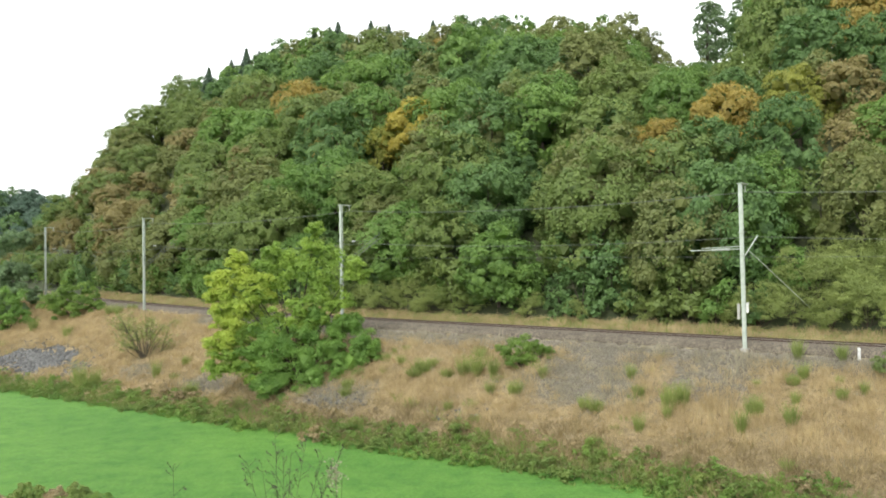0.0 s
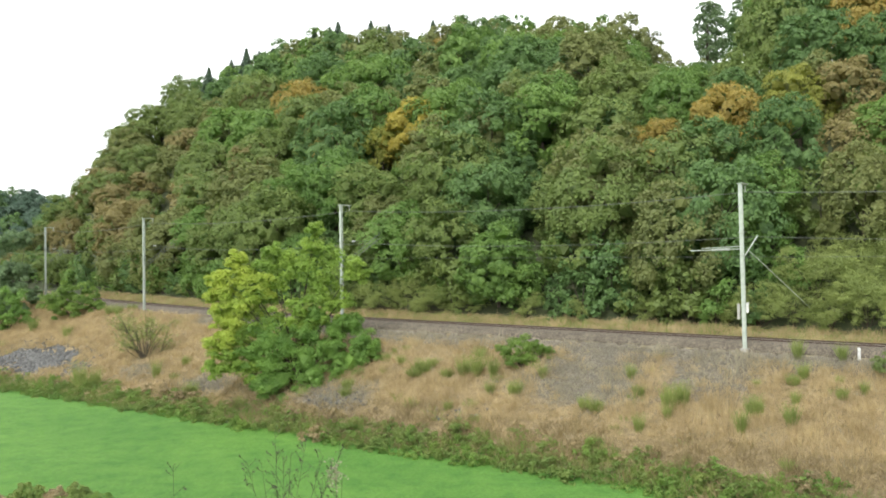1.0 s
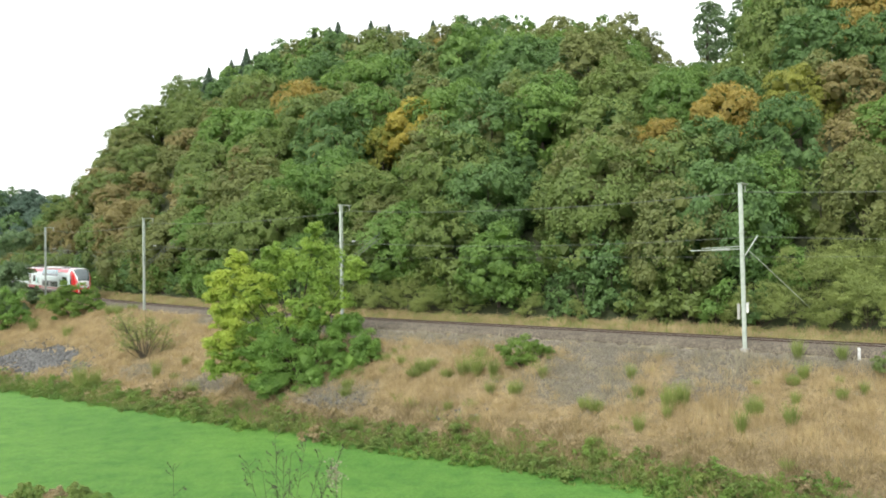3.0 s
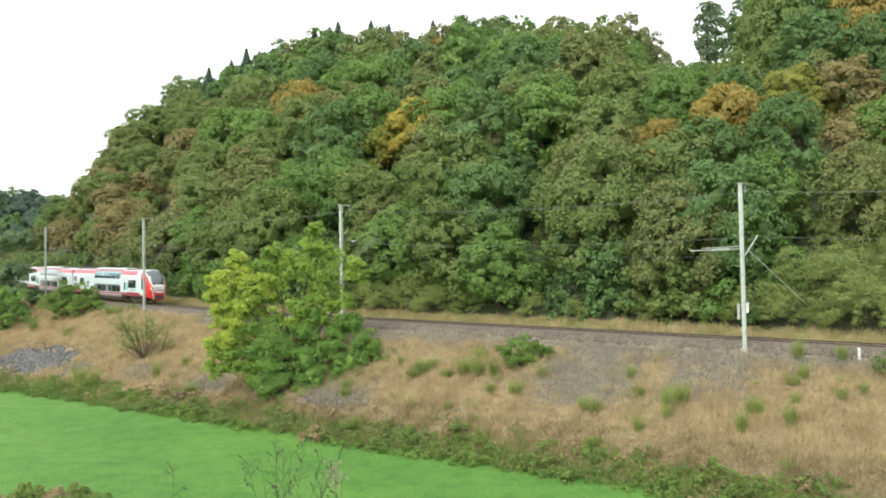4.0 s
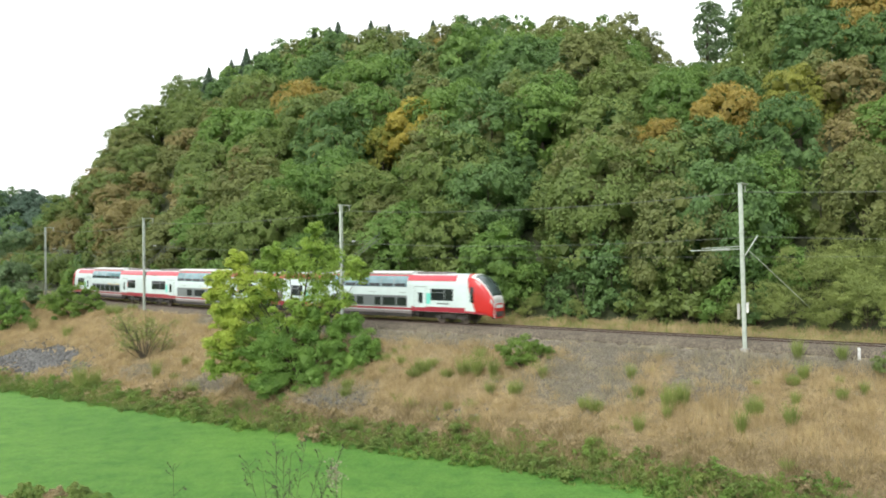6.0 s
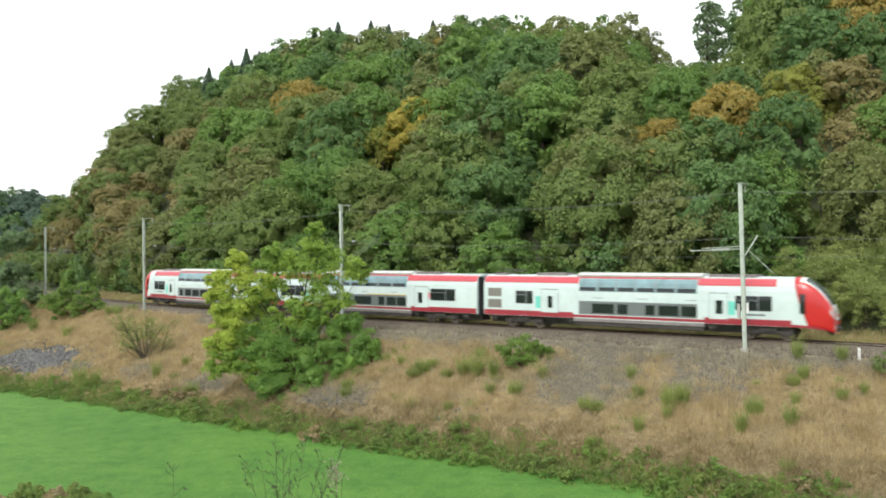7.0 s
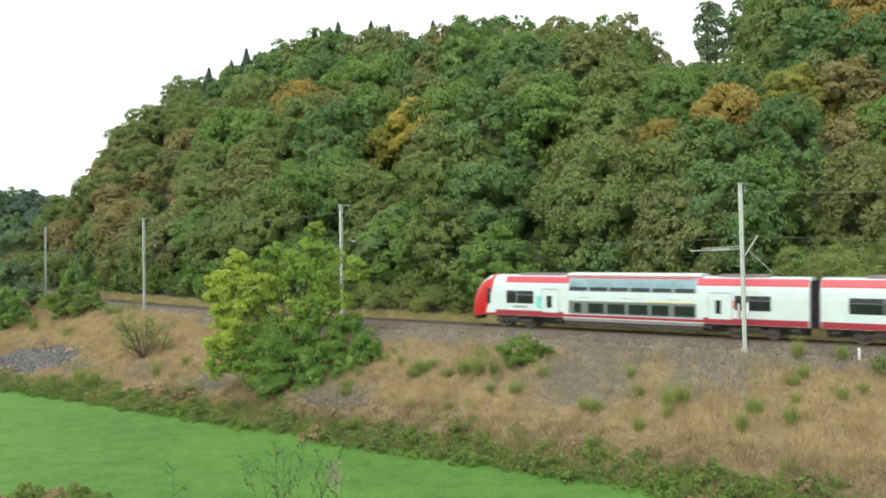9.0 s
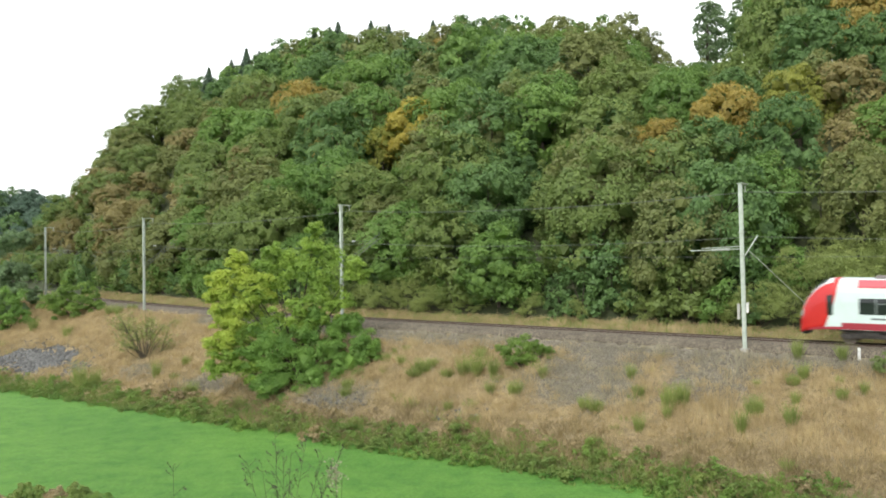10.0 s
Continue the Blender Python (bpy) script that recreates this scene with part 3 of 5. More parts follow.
def train_car(length, spec, nose, label):
    """A car whose inner coupling is at the origin and which runs along x."""
    car = tagged(new("train_car"), label, "train", "cars of the train")
    x0, x1 = 0.32, (length - 0.05 if nose else length - 0.32)
    tip = x1 if nose else None
    bm = bmesh.new()
    qs = sorted({s * p for p in PQ for s in (1, -1)})
    xs = [x0, x0 + 0.08] + list(np.linspace(2, x1 - 3.4, 8)) + (list(x1 - 3.2 * (np.linspace(1, 0, 15) ** 1.5)) if nose else [x1 - 0.08, x1])
    rows = [[bm.verts.new(skin(q, x, tip, -0.04 if x in (x0, x1) and not nose else 0.0)) for q in qs] for x in xs]
    for r, t in zip(rows, rows[1:]):
        for j in range(len(qs) - 1):
            bm.faces.new((r[j], t[j], t[j + 1], r[j + 1]))
        bm.faces.new((r[0], r[-1], t[-1], t[0]))
    bm.faces.new(rows[0])
    bm.faces.new(rows[-1])
    bmesh.ops.recalc_face_normals(bm, faces=bm.faces)
    part("body_shell", bm, TRAIN_WHITE, car, "white painted body shell")
    ma, mb = spec["mid"]
    end = x1 - 2.55 if nose else x1
    # low floor between the bogies
    bm = bmesh.new()
    box(bm, ma - 0.5, -1.37, 0.56, mb + 0.5, 1.37, 0.9, 0.05)
    part("side_skirt", bm, TRAIN_SKIRT, car, "dusty grey skirt")
    part("floor_pan", box(bmesh.new(), ma - 0.45, -1.26, 0.26, mb + 0.45, 1.26, 0.57, 0.04), UNDER, car, "black floor pan between the bogies")
    for a, b in ((0.6, ma - 0.6), (mb + 0.6, end)):
        bm = box(bmesh.new(), a, -1.1, 0.64, b, 1.1, 0.83)
        box(bm, a, -0.6, 0.22, b, 0.6, 0.66)
        part("underframe", bm, UNDER, car)
    for bx in (0.9, ma - 1.1, mb + 0.7, end - 1.6):
        part("equipment_box", box(bmesh.new(), bx, -1.2, 0.45, bx + 0.6, 1.2, 0.7, 0.04), UNDER, car)
    bogie(car, 4.0)
    bogie(car, length - 4.3)
    for s in (-1, 1):
        near = s
        side_patch("lower_band", TRAIN_BAND, car, x0 + 0.05, ma - 0.5, 0.84, 1.27, s, label="dark red band")
        side_patch("lower_band", TRAIN_BAND, car, ma - 0.5, mb + 0.5, 0.90, 1.10, s, off=0.016, label="dark red band")
        side_patch("lower_band", TRAIN_BAND, car, mb + 0.5, end - 0.05, 0.84, 1.27, s, label="dark red band")
        side_patch("roof_band", TRAIN_SHEEN_RED, car, x0 + 0.04, ma - 0.04, 3.52, 4.03, s, label="red roof edge")
        side_patch("roof_band", TRAIN_SHEEN_RED, car, mb + 0.04, min(end - 1.0, x1 - 0.04) if nose else x1 - 0.04, 3.52, 4.03, s, label="red roof edge")
        side_patch("roof_line", TRAIN_SHEEN_RED, car, ma, mb, 3.93, 4.03, s, off=0.018)
        # upper deck
        up = side_patch("upper_window_band", GLASS_SKY, car, ma, mb, 2.93, 3.91, s, off=0.015, label="curved upper windows with blue-grey sky reflection in their colour")
        step = (mb - ma) / 6
        for i in range(6):
            side_patch("pane", GLASS_DARK, up, ma + step * i + 0.12, ma + step * (i + 1) - 0.12, 2.98, 3.26, s, off=0.024)
            if i:
                side_patch("mullion", TRAIN_GREY, up, ma + step * i - 0.04, ma + step * i + 0.04, 2.95, 3.88, s, off=0.022)
        # lower deck
        low = side_patch("lower_window_band", TRAIN_GREY, car, ma, mb, 1.17, 2.18, s, off=0.014, label="grey band round the lower windows")
        for a, b in spec["panes"]:
            side_patch("pane", GLASS_DARK, low, a, b, 1.27, 2.0, s, off=0.024)
        if spec.get("first"):
            a, b = spec["first"]
            side_patch("class_line", YELLOW, car, a, b, 2.19, 2.26, s, off=0.016)
        for a, b in spec["windows"]:
            w = side_patch("end_window", GLASS_DARK, car, a, b, 1.83, 2.86, s, off=0.014, label="dark window")
            m = a + (b - a) * 0.62
            side_patch("mullion", TRAIN_GREY, w, m - 0.05, m + 0.05, 1.84, 2.85, s, off=0.02)
            side_patch("vent_bar", TRAIN_GREY, w, a + 0.06, m - 0.08, 2.50, 2.56, s, off=0.02)
        for a, b, wa, wb in spec["doors"]:
            d = side_patch("door", TRAIN_WHITE, car, a, b, 1.18, 2.98, s, off=0.02, label="white sliding door")
            side_patch("door_window", GLASS_DARK, d, wa, wb, 1.55, 2.5, s, off=0.028)
            side_patch("door_header", TRAIN_GREY, d, a, b, 2.99, 3.04, s, off=0.028)
            side_patch("door_edge", TRAIN_GREY, d, a - 0.025, a, 1.2, 2.96, s, off=0.016)
            side_patch("door_edge", TRAIN_GREY, d, b, b + 0.025, 1.2, 2.96, s, off=0.016)
        for a, b in spec["teal"]:
            side_patch("colour_patch", TRAIN_TEAL, car, a, b, 1.5, 2.45, s, label="teal patch beside the door")
        for a, b in spec.get("pink", ()):
            side_patch("colour_patch", TRAIN_PINK, car, a, b, 2.0, 2.5, s, label="pink patch beside the window")
        for a, b in spec.get("louvres", ()):
            for z0, z1 in ((1.42, 2.13), (2.36, 3.06)):
                g = side_patch("louvre", LOUVRE, car, a, b, z0, z1, s, label="brown-grey ventilation louvre")
                for i in range(5):
                    z = z0 + 0.08 + i * 0.12
                    side_patch("slat", TRAIN_GREY, g, a + 0.05, b - 0.05, z, z + 0.035, s, off=0.022)
        for i in range(3):
            side_patch("vent_slot", TRAIN_GREY, car, ma + 1.2 + i * 3.6, ma + 2.0 + i * 3.6, 2.42, 2.46, s, off=0.008)
        # plain bars for lettering
        if nose:
            side_patch("lettering_bar", TRAIN_GREY, car, x1 - 5.6, x1 - 4.3, 1.50, 1.62, s, off=0.006)
    # roof: pale middle and boxes
    bm = patch(bmesh.new(), ma - 0.3, mb + 0.3, -q_of(4.02), q_of(4.02), None, 0.19, 0.22)
    part("roof_cover", bm, TRAIN_ROOF, car, "pale grey roof")
    for a, b, z in spec["boxes"]:
        part("roof_box", box(bmesh.new(), a, -0.8, 4.05, b, 0.8, z - 0.15, 0.06), TRAIN_SKIRT, car, "dusty grey roof box")
    for xe in ((x0,) if nose else (x0, x1)):
        bm = bmesh.new()
        d = 0.30 if xe == x0 else -0.30
        for i in range(4):
            a = xe - d * (0.02 + 0.245 * i)
            b = a - d * 0.2
            box(bm, min(a, b), -1.2, 0.75, max(a, b), 1.2, 3.95, 0.03)
        part("gangway_bellows", bm, RUBBER, car, "black rubber bellows")
    if nose:
        red = patch(bmesh.new(), x1 - 2.5, x1 - 0.03, -QMAX, QMAX, tip, 0.012, 0.03, nx=14, slant=1.0)
        part("nose_cover", red, TRAIN_NOSE, car, "bright red nose", True)
        cap = bmesh.new()
        cap.faces.new([cap.verts.new(skin(q, x1, tip, 0.012) + Vector((0.004, 0, 0))) for q in qs])
        g = bmesh.ops.extrude_face_region(cap, geom=cap.faces[:])
        bmesh.ops.translate(cap, verts=[v for v in g["geom"] if isinstance(v, bmesh.types.BMVert)], vec=(-0.03, 0, 0))
        bmesh.ops.recalc_face_normals(cap, faces=cap.faces)
        part("nose_front", cap, TRAIN_NOSE, car, "bright red nose front")
        chin = box(bmesh.new(), x1 - 0.16, -0.62, 1.22, x1 + 0.04, 0.62, 1.66, 0.09)
        part("front_panel", chin, TRAIN_WHITE, car, "white panel below the windscreen")
        screen = patch(bmesh.new(), x1 - 1.75, x1 - 0.2, -q_of(3.97), q_of(3.97), tip, 0.03, 0.03, nx=10)
        mask = patch(bmesh.new(), x1 - 2.1, x1 - 0.02, -q_of(3.86), q_of(3.86), tip, 0.022, 0.03, nx=12)
        mk = part("front_mask", mask, TRAIN_MASK, car, "silver-white front mask", True)
        part("windscreen", screen, GLASS_SCREEN, mk, "sloping windscreen", True)
        bm = bmesh.new()
        box(bm, x1 - 0.6, -0.72, 0.38, x1 + 0.06, 0.72, 1.17, 0.16)
        rod(bm, (x1, 0, 0.8), (x1 + 0.2, 0, 0.8), 0.13, 0.11, 12)
        part("coupler_bumper", bm, UNDER, car, "black coupler and bumper")
        for s in (-1, 1):
            a, b = q_of(3.5) * s, q_of(2.9) * s
            bm = patch(bmesh.new(), x1 - 0.28, x1 - 0.05, min(a, b), max(a, b), tip, 0.016, 0.03, nx=3)
            part("headlight", bm, LAMP, car, "clear headlight cluster", True)
            side_patch("cab_window", GLASS_DARK, car, x1 - 2.08, x1 - 1.72, 1.75, 3.1, s, tip, 0.024, nx=2)
            side_patch("nose_foot", TRAIN_BAND, car, x1 - 2.6, x1 - 0.6, 0.83, 1.0, s, tip, 0.022, nx=6)
    return car


FRONT = dict(mid=(9.08, 18.35), windows=[(3.4, 4.98), (21.03, 23.45)], doors=[(5.75, 7.27, 6.36, 6.77), (19.2, 20.5, 19.67, 20.15)], teal=[(5.25, 5.68), (20.55, 21.0)],
             panes=[(10.2, 12.0), (12.3, 13.1), (14.5, 15.2), (15.5, 17.0), (17.2, 18.3)], louvres=[(0.73, 2.05)], boxes=[(1.0, 2.2, 4.42), (5.0, 7.8, 4.48), (19.0, 22.4, 4.45)])
MIDDLE = dict(mid=(8.18, 18.43), windows=[(2.04, 5.33), (21.13, 23.81)], doors=[(5.97, 7.43, 6.36, 6.86), (19.36, 20.88, 19.77, 20.23)], teal=[(5.4, 5.85)], pink=[(20.92, 21.1)],
              panes=[(10.4, 11.5), (12.1, 14.2), (15.1, 15.8), (16.1, 17.2), (17.3, 18.35)], first=(13.6, 18.4), boxes=[(3.0, 7.5, 4.48), (19.0, 21.8, 4.46)])
REAR = dict(mid=(7.88, 17.96), windows=[(2.78, 5.2), (21.12, 23.65)], doors=[(5.4, 7.0, 6.12, 6.52), (18.85, 20.37, 19.45, 19.91)], teal=[(20.42, 20.85)], pink=[(5.16, 5.36)],
            panes=[(8.0, 9.5), (9.9, 11.2), (11.5, 13.0), (13.3, 14.7), (15.0, 16.3), (16.9, 17.5)], first=(8.0, 12.0), boxes=[(3.0, 6.5, 4.48), (18.6, 22.8, 4.46)])
L_END, L_MID = 27.35, 26.4
front_car = train_car(L_END, FRONT, True, "white and red double-deck leading car with a sloping red nose")
middle_car = train_car(L_MID, MIDDLE, False, "white and red double-deck middle car with blue-grey windows")
rear_car = train_car(L_END, REAR, True, "white and red double-deck trailing car with a sloping red nose")


def folded_pantograph(car):
    bm = bmesh.new()
    for s in (-0.45, 0.45):
        rod(bm, (0.9, s, 4.30), (3.6, s * 0.6, 4.50), 0.035)
        rod(bm, (3.6, s * 0.6, 4.50), (1.6, s * 0.7, 4.60), 0.03)
    rod(bm, (1.6, -0.8, 4.62), (1.6, 0.8, 4.62), 0.035)
    rod(bm, (0.9, -0.6, 4.28), (0.9, 0.6, 4.28), 0.05)
    rod(bm, (3.2, -0.6, 4.20), (3.2, 0.6, 4.20), 0.05)
    part("pantograph", bm, UNDER, car, "folded dark pantograph")


folded_pantograph(front_car)

SPEED, NOSE_AT_7 = 26.284, 45.37


def car_pose(a, length, way):
    """A car with its inner coupling at a, its bogies on the line."""
    p, q = track(a + 3.8 * way), track(a + (length - 3.8) * way)
    d = (q - p).normalized()
    m = d.to_track_quat("X", "Z").to_matrix().to_4x4()
    return Matrix.Translation(p - d * 3.8) @ m


def motions():
    for car, a, length, way in ((front_car, -L_END, L_END, 1), (middle_car, -L_END - L_MID, L_MID, 1), (rear_car, -L_END - L_MID, L_END, -1)):
        rows = []
        for i in range(51):
            t = i * 0.2
            rows.append((t, car_pose(NOSE_AT_7 + SPEED * (t - 7.0) + a, length, way)))
        walk(car, rows)


# ---- overhead line ----
MAST_S = (40.1, 3.8, -31.4, -68.9)


def mast(s, lean):
    m = tagged(new("catenary_mast"), "tall galvanised steel overhead-line mast beside the track", "mast", "masts along the track")
    m.matrix_basis = track_frame(s, -3.0) @ pose(0, 0, 0, 0, -lean, 0)
    bm = bmesh.new()
    for y in (-0.12, 0.09):
        box(bm, -0.12, y, -0.9, 0.12, y + 0.03, 10.5, 0.006)
    box(bm, -0.012, -0.09, -0.9, 0.012, 0.09, 10.5)
    part("pole", bm, ZINC, m, "pale green-grey galvanised pole")
    bm = bmesh.new()
    box(bm, -0.24, -0.24, -1.4, 0.24, 0.24, -0.58, 0.04)
    part("foundation", bm, CONCRETE, m, "concrete block")
    bm = bmesh.new()
    box(bm, -0.2, -0.19, 10.50, 0.2, 1.25, 10.56, 0.01)
    part("top_arm", bm, ZINC, m)
    bm = bmesh.new()
    for i in range(5):
        rod(bm, (0, 1.15, 10.44 - i * 0.09), (0, 1.15, 10.38 - i * 0.09), 0.07, 0.05, 12)
    part("insulator", bm, CERAMIC, m, "pale ribbed insulator")
    for z in (7.2, 5.7):
        bm = bmesh.new()
        box(bm, -0.19, -0.18, z, 0.19, 0.18, z + 0.06, 0.01)
        part("clamp", bm, ZINC, m)
    return m


def cantilever(m, reach):
    """Tubes that hold the wires over the track, swung along the line by reach."""
    for z0, e in ((5.0, (reach, 3.1, 7.9)), (4.65, (reach * 1.02, 3.1, 7.5))):
        bm = bmesh.new()
        rod(bm, (0.1, 0.13, z0), e, 0.027)
        part("strut", bm, WIRE, m, "diagonal grey tube")
    bm = bmesh.new()
    rod(bm, (0.1, 0.15, 7.2), (reach * 0.9, 3.1, 7.05), 0.012)
    part("stay", bm, WIRE, m)
    bm = bmesh.new()
    for i in range(4):
        rod(bm, (0.25 * reach, 0.9 + i * 0.12, 7.16), (0.25 * reach, 0.96 + i * 0.12, 7.16), 0.08, 0.06, 10)
    part("insulator", bm, CERAMIC, m, "pale ribbed insulator")


def build_overhead():
    masts = [mast(s, a) for s, a in zip(MAST_S, (0.65, 0.25, 0.0, 0.1))]
    for m in masts[1:]:
        cantilever(m, 2.1)
    near = masts[0]
    bm = bmesh.new()
    rod(bm, (-0.1, 0.1, 6.1), (-4.4, 2.6, 6.1), 0.035)
    rod(bm, (-0.1, 0.1, 6.28), (-3.4, 2.2, 6.24), 0.03)
    part("bracket_arm", bm, ZINC, near, "horizontal grey bracket tube")
    bm = bmesh.new()
    for i in range(7):
        f = 0.25 + i * 0.05
        rod(bm, (-4.3 * f, 0.1 + 2.5 * f, 6.1), (-4.3 * (f + 0.025), 0.1 + 2.5 * (f + 0.025), 6.1), 0.09, 0.07, 10)
    part("insulator", bm, CERAMIC, near, "pale ribbed insulator")
    bm = bmesh.new()
    rod(bm, (0.1, 0.15, 5.6), (0.35, 2.6, 7.0), 0.04)
    part("strut", bm, ZINC, near, "diagonal grey tube")
    bm = bmesh.new()
    box(bm, -0.42, -0.12, 1.35, -0.24, 0.12, 2.4, 0.03)
    part("switch_box", bm, CONCRETE, near, "grey box on the pole")
    bm = bmesh.new()
    box(bm, 0.2, -0.2, 1.8, 0.32, 0.1, 2.5, 0.03)
    part("sign_plate", bm, WHITE_PAINT, near, "small white plate")

    def wire(name, pts, r, label, sag, steps=14):
        bm = bmesh.new()
        for (s0, n0, z0), (s1, n1, z1) in zip(pts, pts[1:]):
            last = None
            for i in range(steps + 1):
                f = i / steps
                p = track(s0 + (s1 - s0) * f, n0 + (n1 - n0) * f, z0 + (z1 - z0) * f - sag * 4 * f * (1 - f))
                if last is not None:
                    rod(bm, last, p, r, None, 5)
                last = p
        tagged(part(name, bm, WIRE), label, "wire")

    sup = [-112.0, *MAST_S[::-1], 77.0]
    wire("feeder_wire", [(s, -1.9, 10.0) for s in sup], 0.022, "thin grey feeder wire along the mast tops", 0.55)
    wire("messenger_wire", [(s, 0.1, 6.98) for s in sup], 0.017, "thin grey messenger wire above the track", 0.45)
    wire("contact_wire", [(s, 0.0, 5.55) for s in sup], 0.009, "thin contact wire above the track", 0.0)
    # guy from the nearest mast across the track
    a, e = track(40.4, -2.8, 6.0), track(42.0, 9.6)
    e.z = ground_z(e.x, e.y) - 0.05
    tagged(part("guy_rod", rod(bmesh.new(), a, e, 0.035), ZINC), "long slanting grey guy from mast to slope", "guy")


build_overhead()


def marker_post():
    bm = bmesh.new()
    box(bm, -0.07, -0.07, -0.5, 0.07, 0.07, 0.70, 0.02)
    p = tagged(part("marker_post", bm, WHITE_PAINT), "short white marker post at the ballast edge", "post")
    q = track(47.1, -3.5)
    p.location = (q.x, q.y, ground_z(q.x, q.y))


marker_post()


# ---- wood on the hillside ----
AUTUMN_SPOTS = [("yellow", -19, 32, 1.0), ("orange", -63, 40, 1.05), ("orange", -38, 35, 0.85), ("orange", -40.5, 30, 0.6), ("orange", 29, 31, 0.82), ("orange", 22.5, 29, 0.6), ("golden", 36, 35, 0.75), ("rust", 41, 36, 0.75),
                ("rust", 42.5, 25, 0.65), ("rust", -98, 17, 0.85), ("rust", -87, 12, 0.7), ("rust", -112, 12, 0.75), ("orange", 40, 60, 1.1), ("orange", -66, 76, 0.95), ("olive", 15, 28, 0.95), ("olive", 28, 19, 0.9),
                ("olive", -72, 23, 0.9), ("golden", -24.5, 30, 0.75), ("rust", -81, 29, 0.7)]
TREE_LABELS = {"oak": "dark green broad-leaved tree on the wooded hillside", "lime": "fresh green broad-leaved tree on the wooded hillside", "olive": "olive-green broad-leaved tree on the wooded hillside",
               "tan": "green tree turning tan on the wooded hillside"}


def joined(name, items):
    """One mesh out of many placed crowns: (mesh, pose)."""
    vs, ns, fs, mi, mats, base = [], [], [], [], [], 0
    for me, m in items:
        n = len(me.vertices)
        co = np.empty(n * 3, np.float32)
        me.vertices.foreach_get("co", co)
        a = np.array(m)
        vs.append(co.reshape(-1, 3) @ a[:3, :3].T + a[:3, 3])
        nv = np.empty(n * 3, np.float32)
        me.attributes["custom_normal"].data.foreach_get("vector", nv)
        nv = nv.reshape(-1, 3) @ np.linalg.inv(a[:3, :3])
        ns.append(nv / np.linalg.norm(nv, axis=1, keepdims=True))
        fs.append(np.arange(n).reshape(-1, 3) + base)
        base += n
        mat = me.materials[0]
        if mat not in mats:
            mats.append(mat)
        mi.append(np.full(n // 3, mats.index(mat), np.int32))
    v, f = np.concatenate(vs), np.concatenate(fs)
    me = bpy.data.meshes.new(name)
    me.vertices.add(len(v))
    me.vertices.foreach_set("co", v.astype(np.float32).ravel())
    me.loops.add(f.size)
    me.loops.foreach_set("vertex_index", f.ravel().astype(np.int32))
    me.polygons.add(len(f))
    me.polygons.foreach_set("loop_start", np.arange(0, f.size, 3, dtype=np.int32))
    for m in mats:
        me.materials.append(m)
    me.polygons.foreach_set("material_index", np.concatenate(mi))
    me.update(calc_edges=True)
    at = me.attributes.new("custom_normal", "FLOAT_VECTOR", "POINT")
    at.data.foreach_set("vector", np.ascontiguousarray(np.concatenate(ns), np.float32).ravel())
    return me


def crown_of(ob):
    return next(c for c in ob.children if c.name.startswith("crown")).data


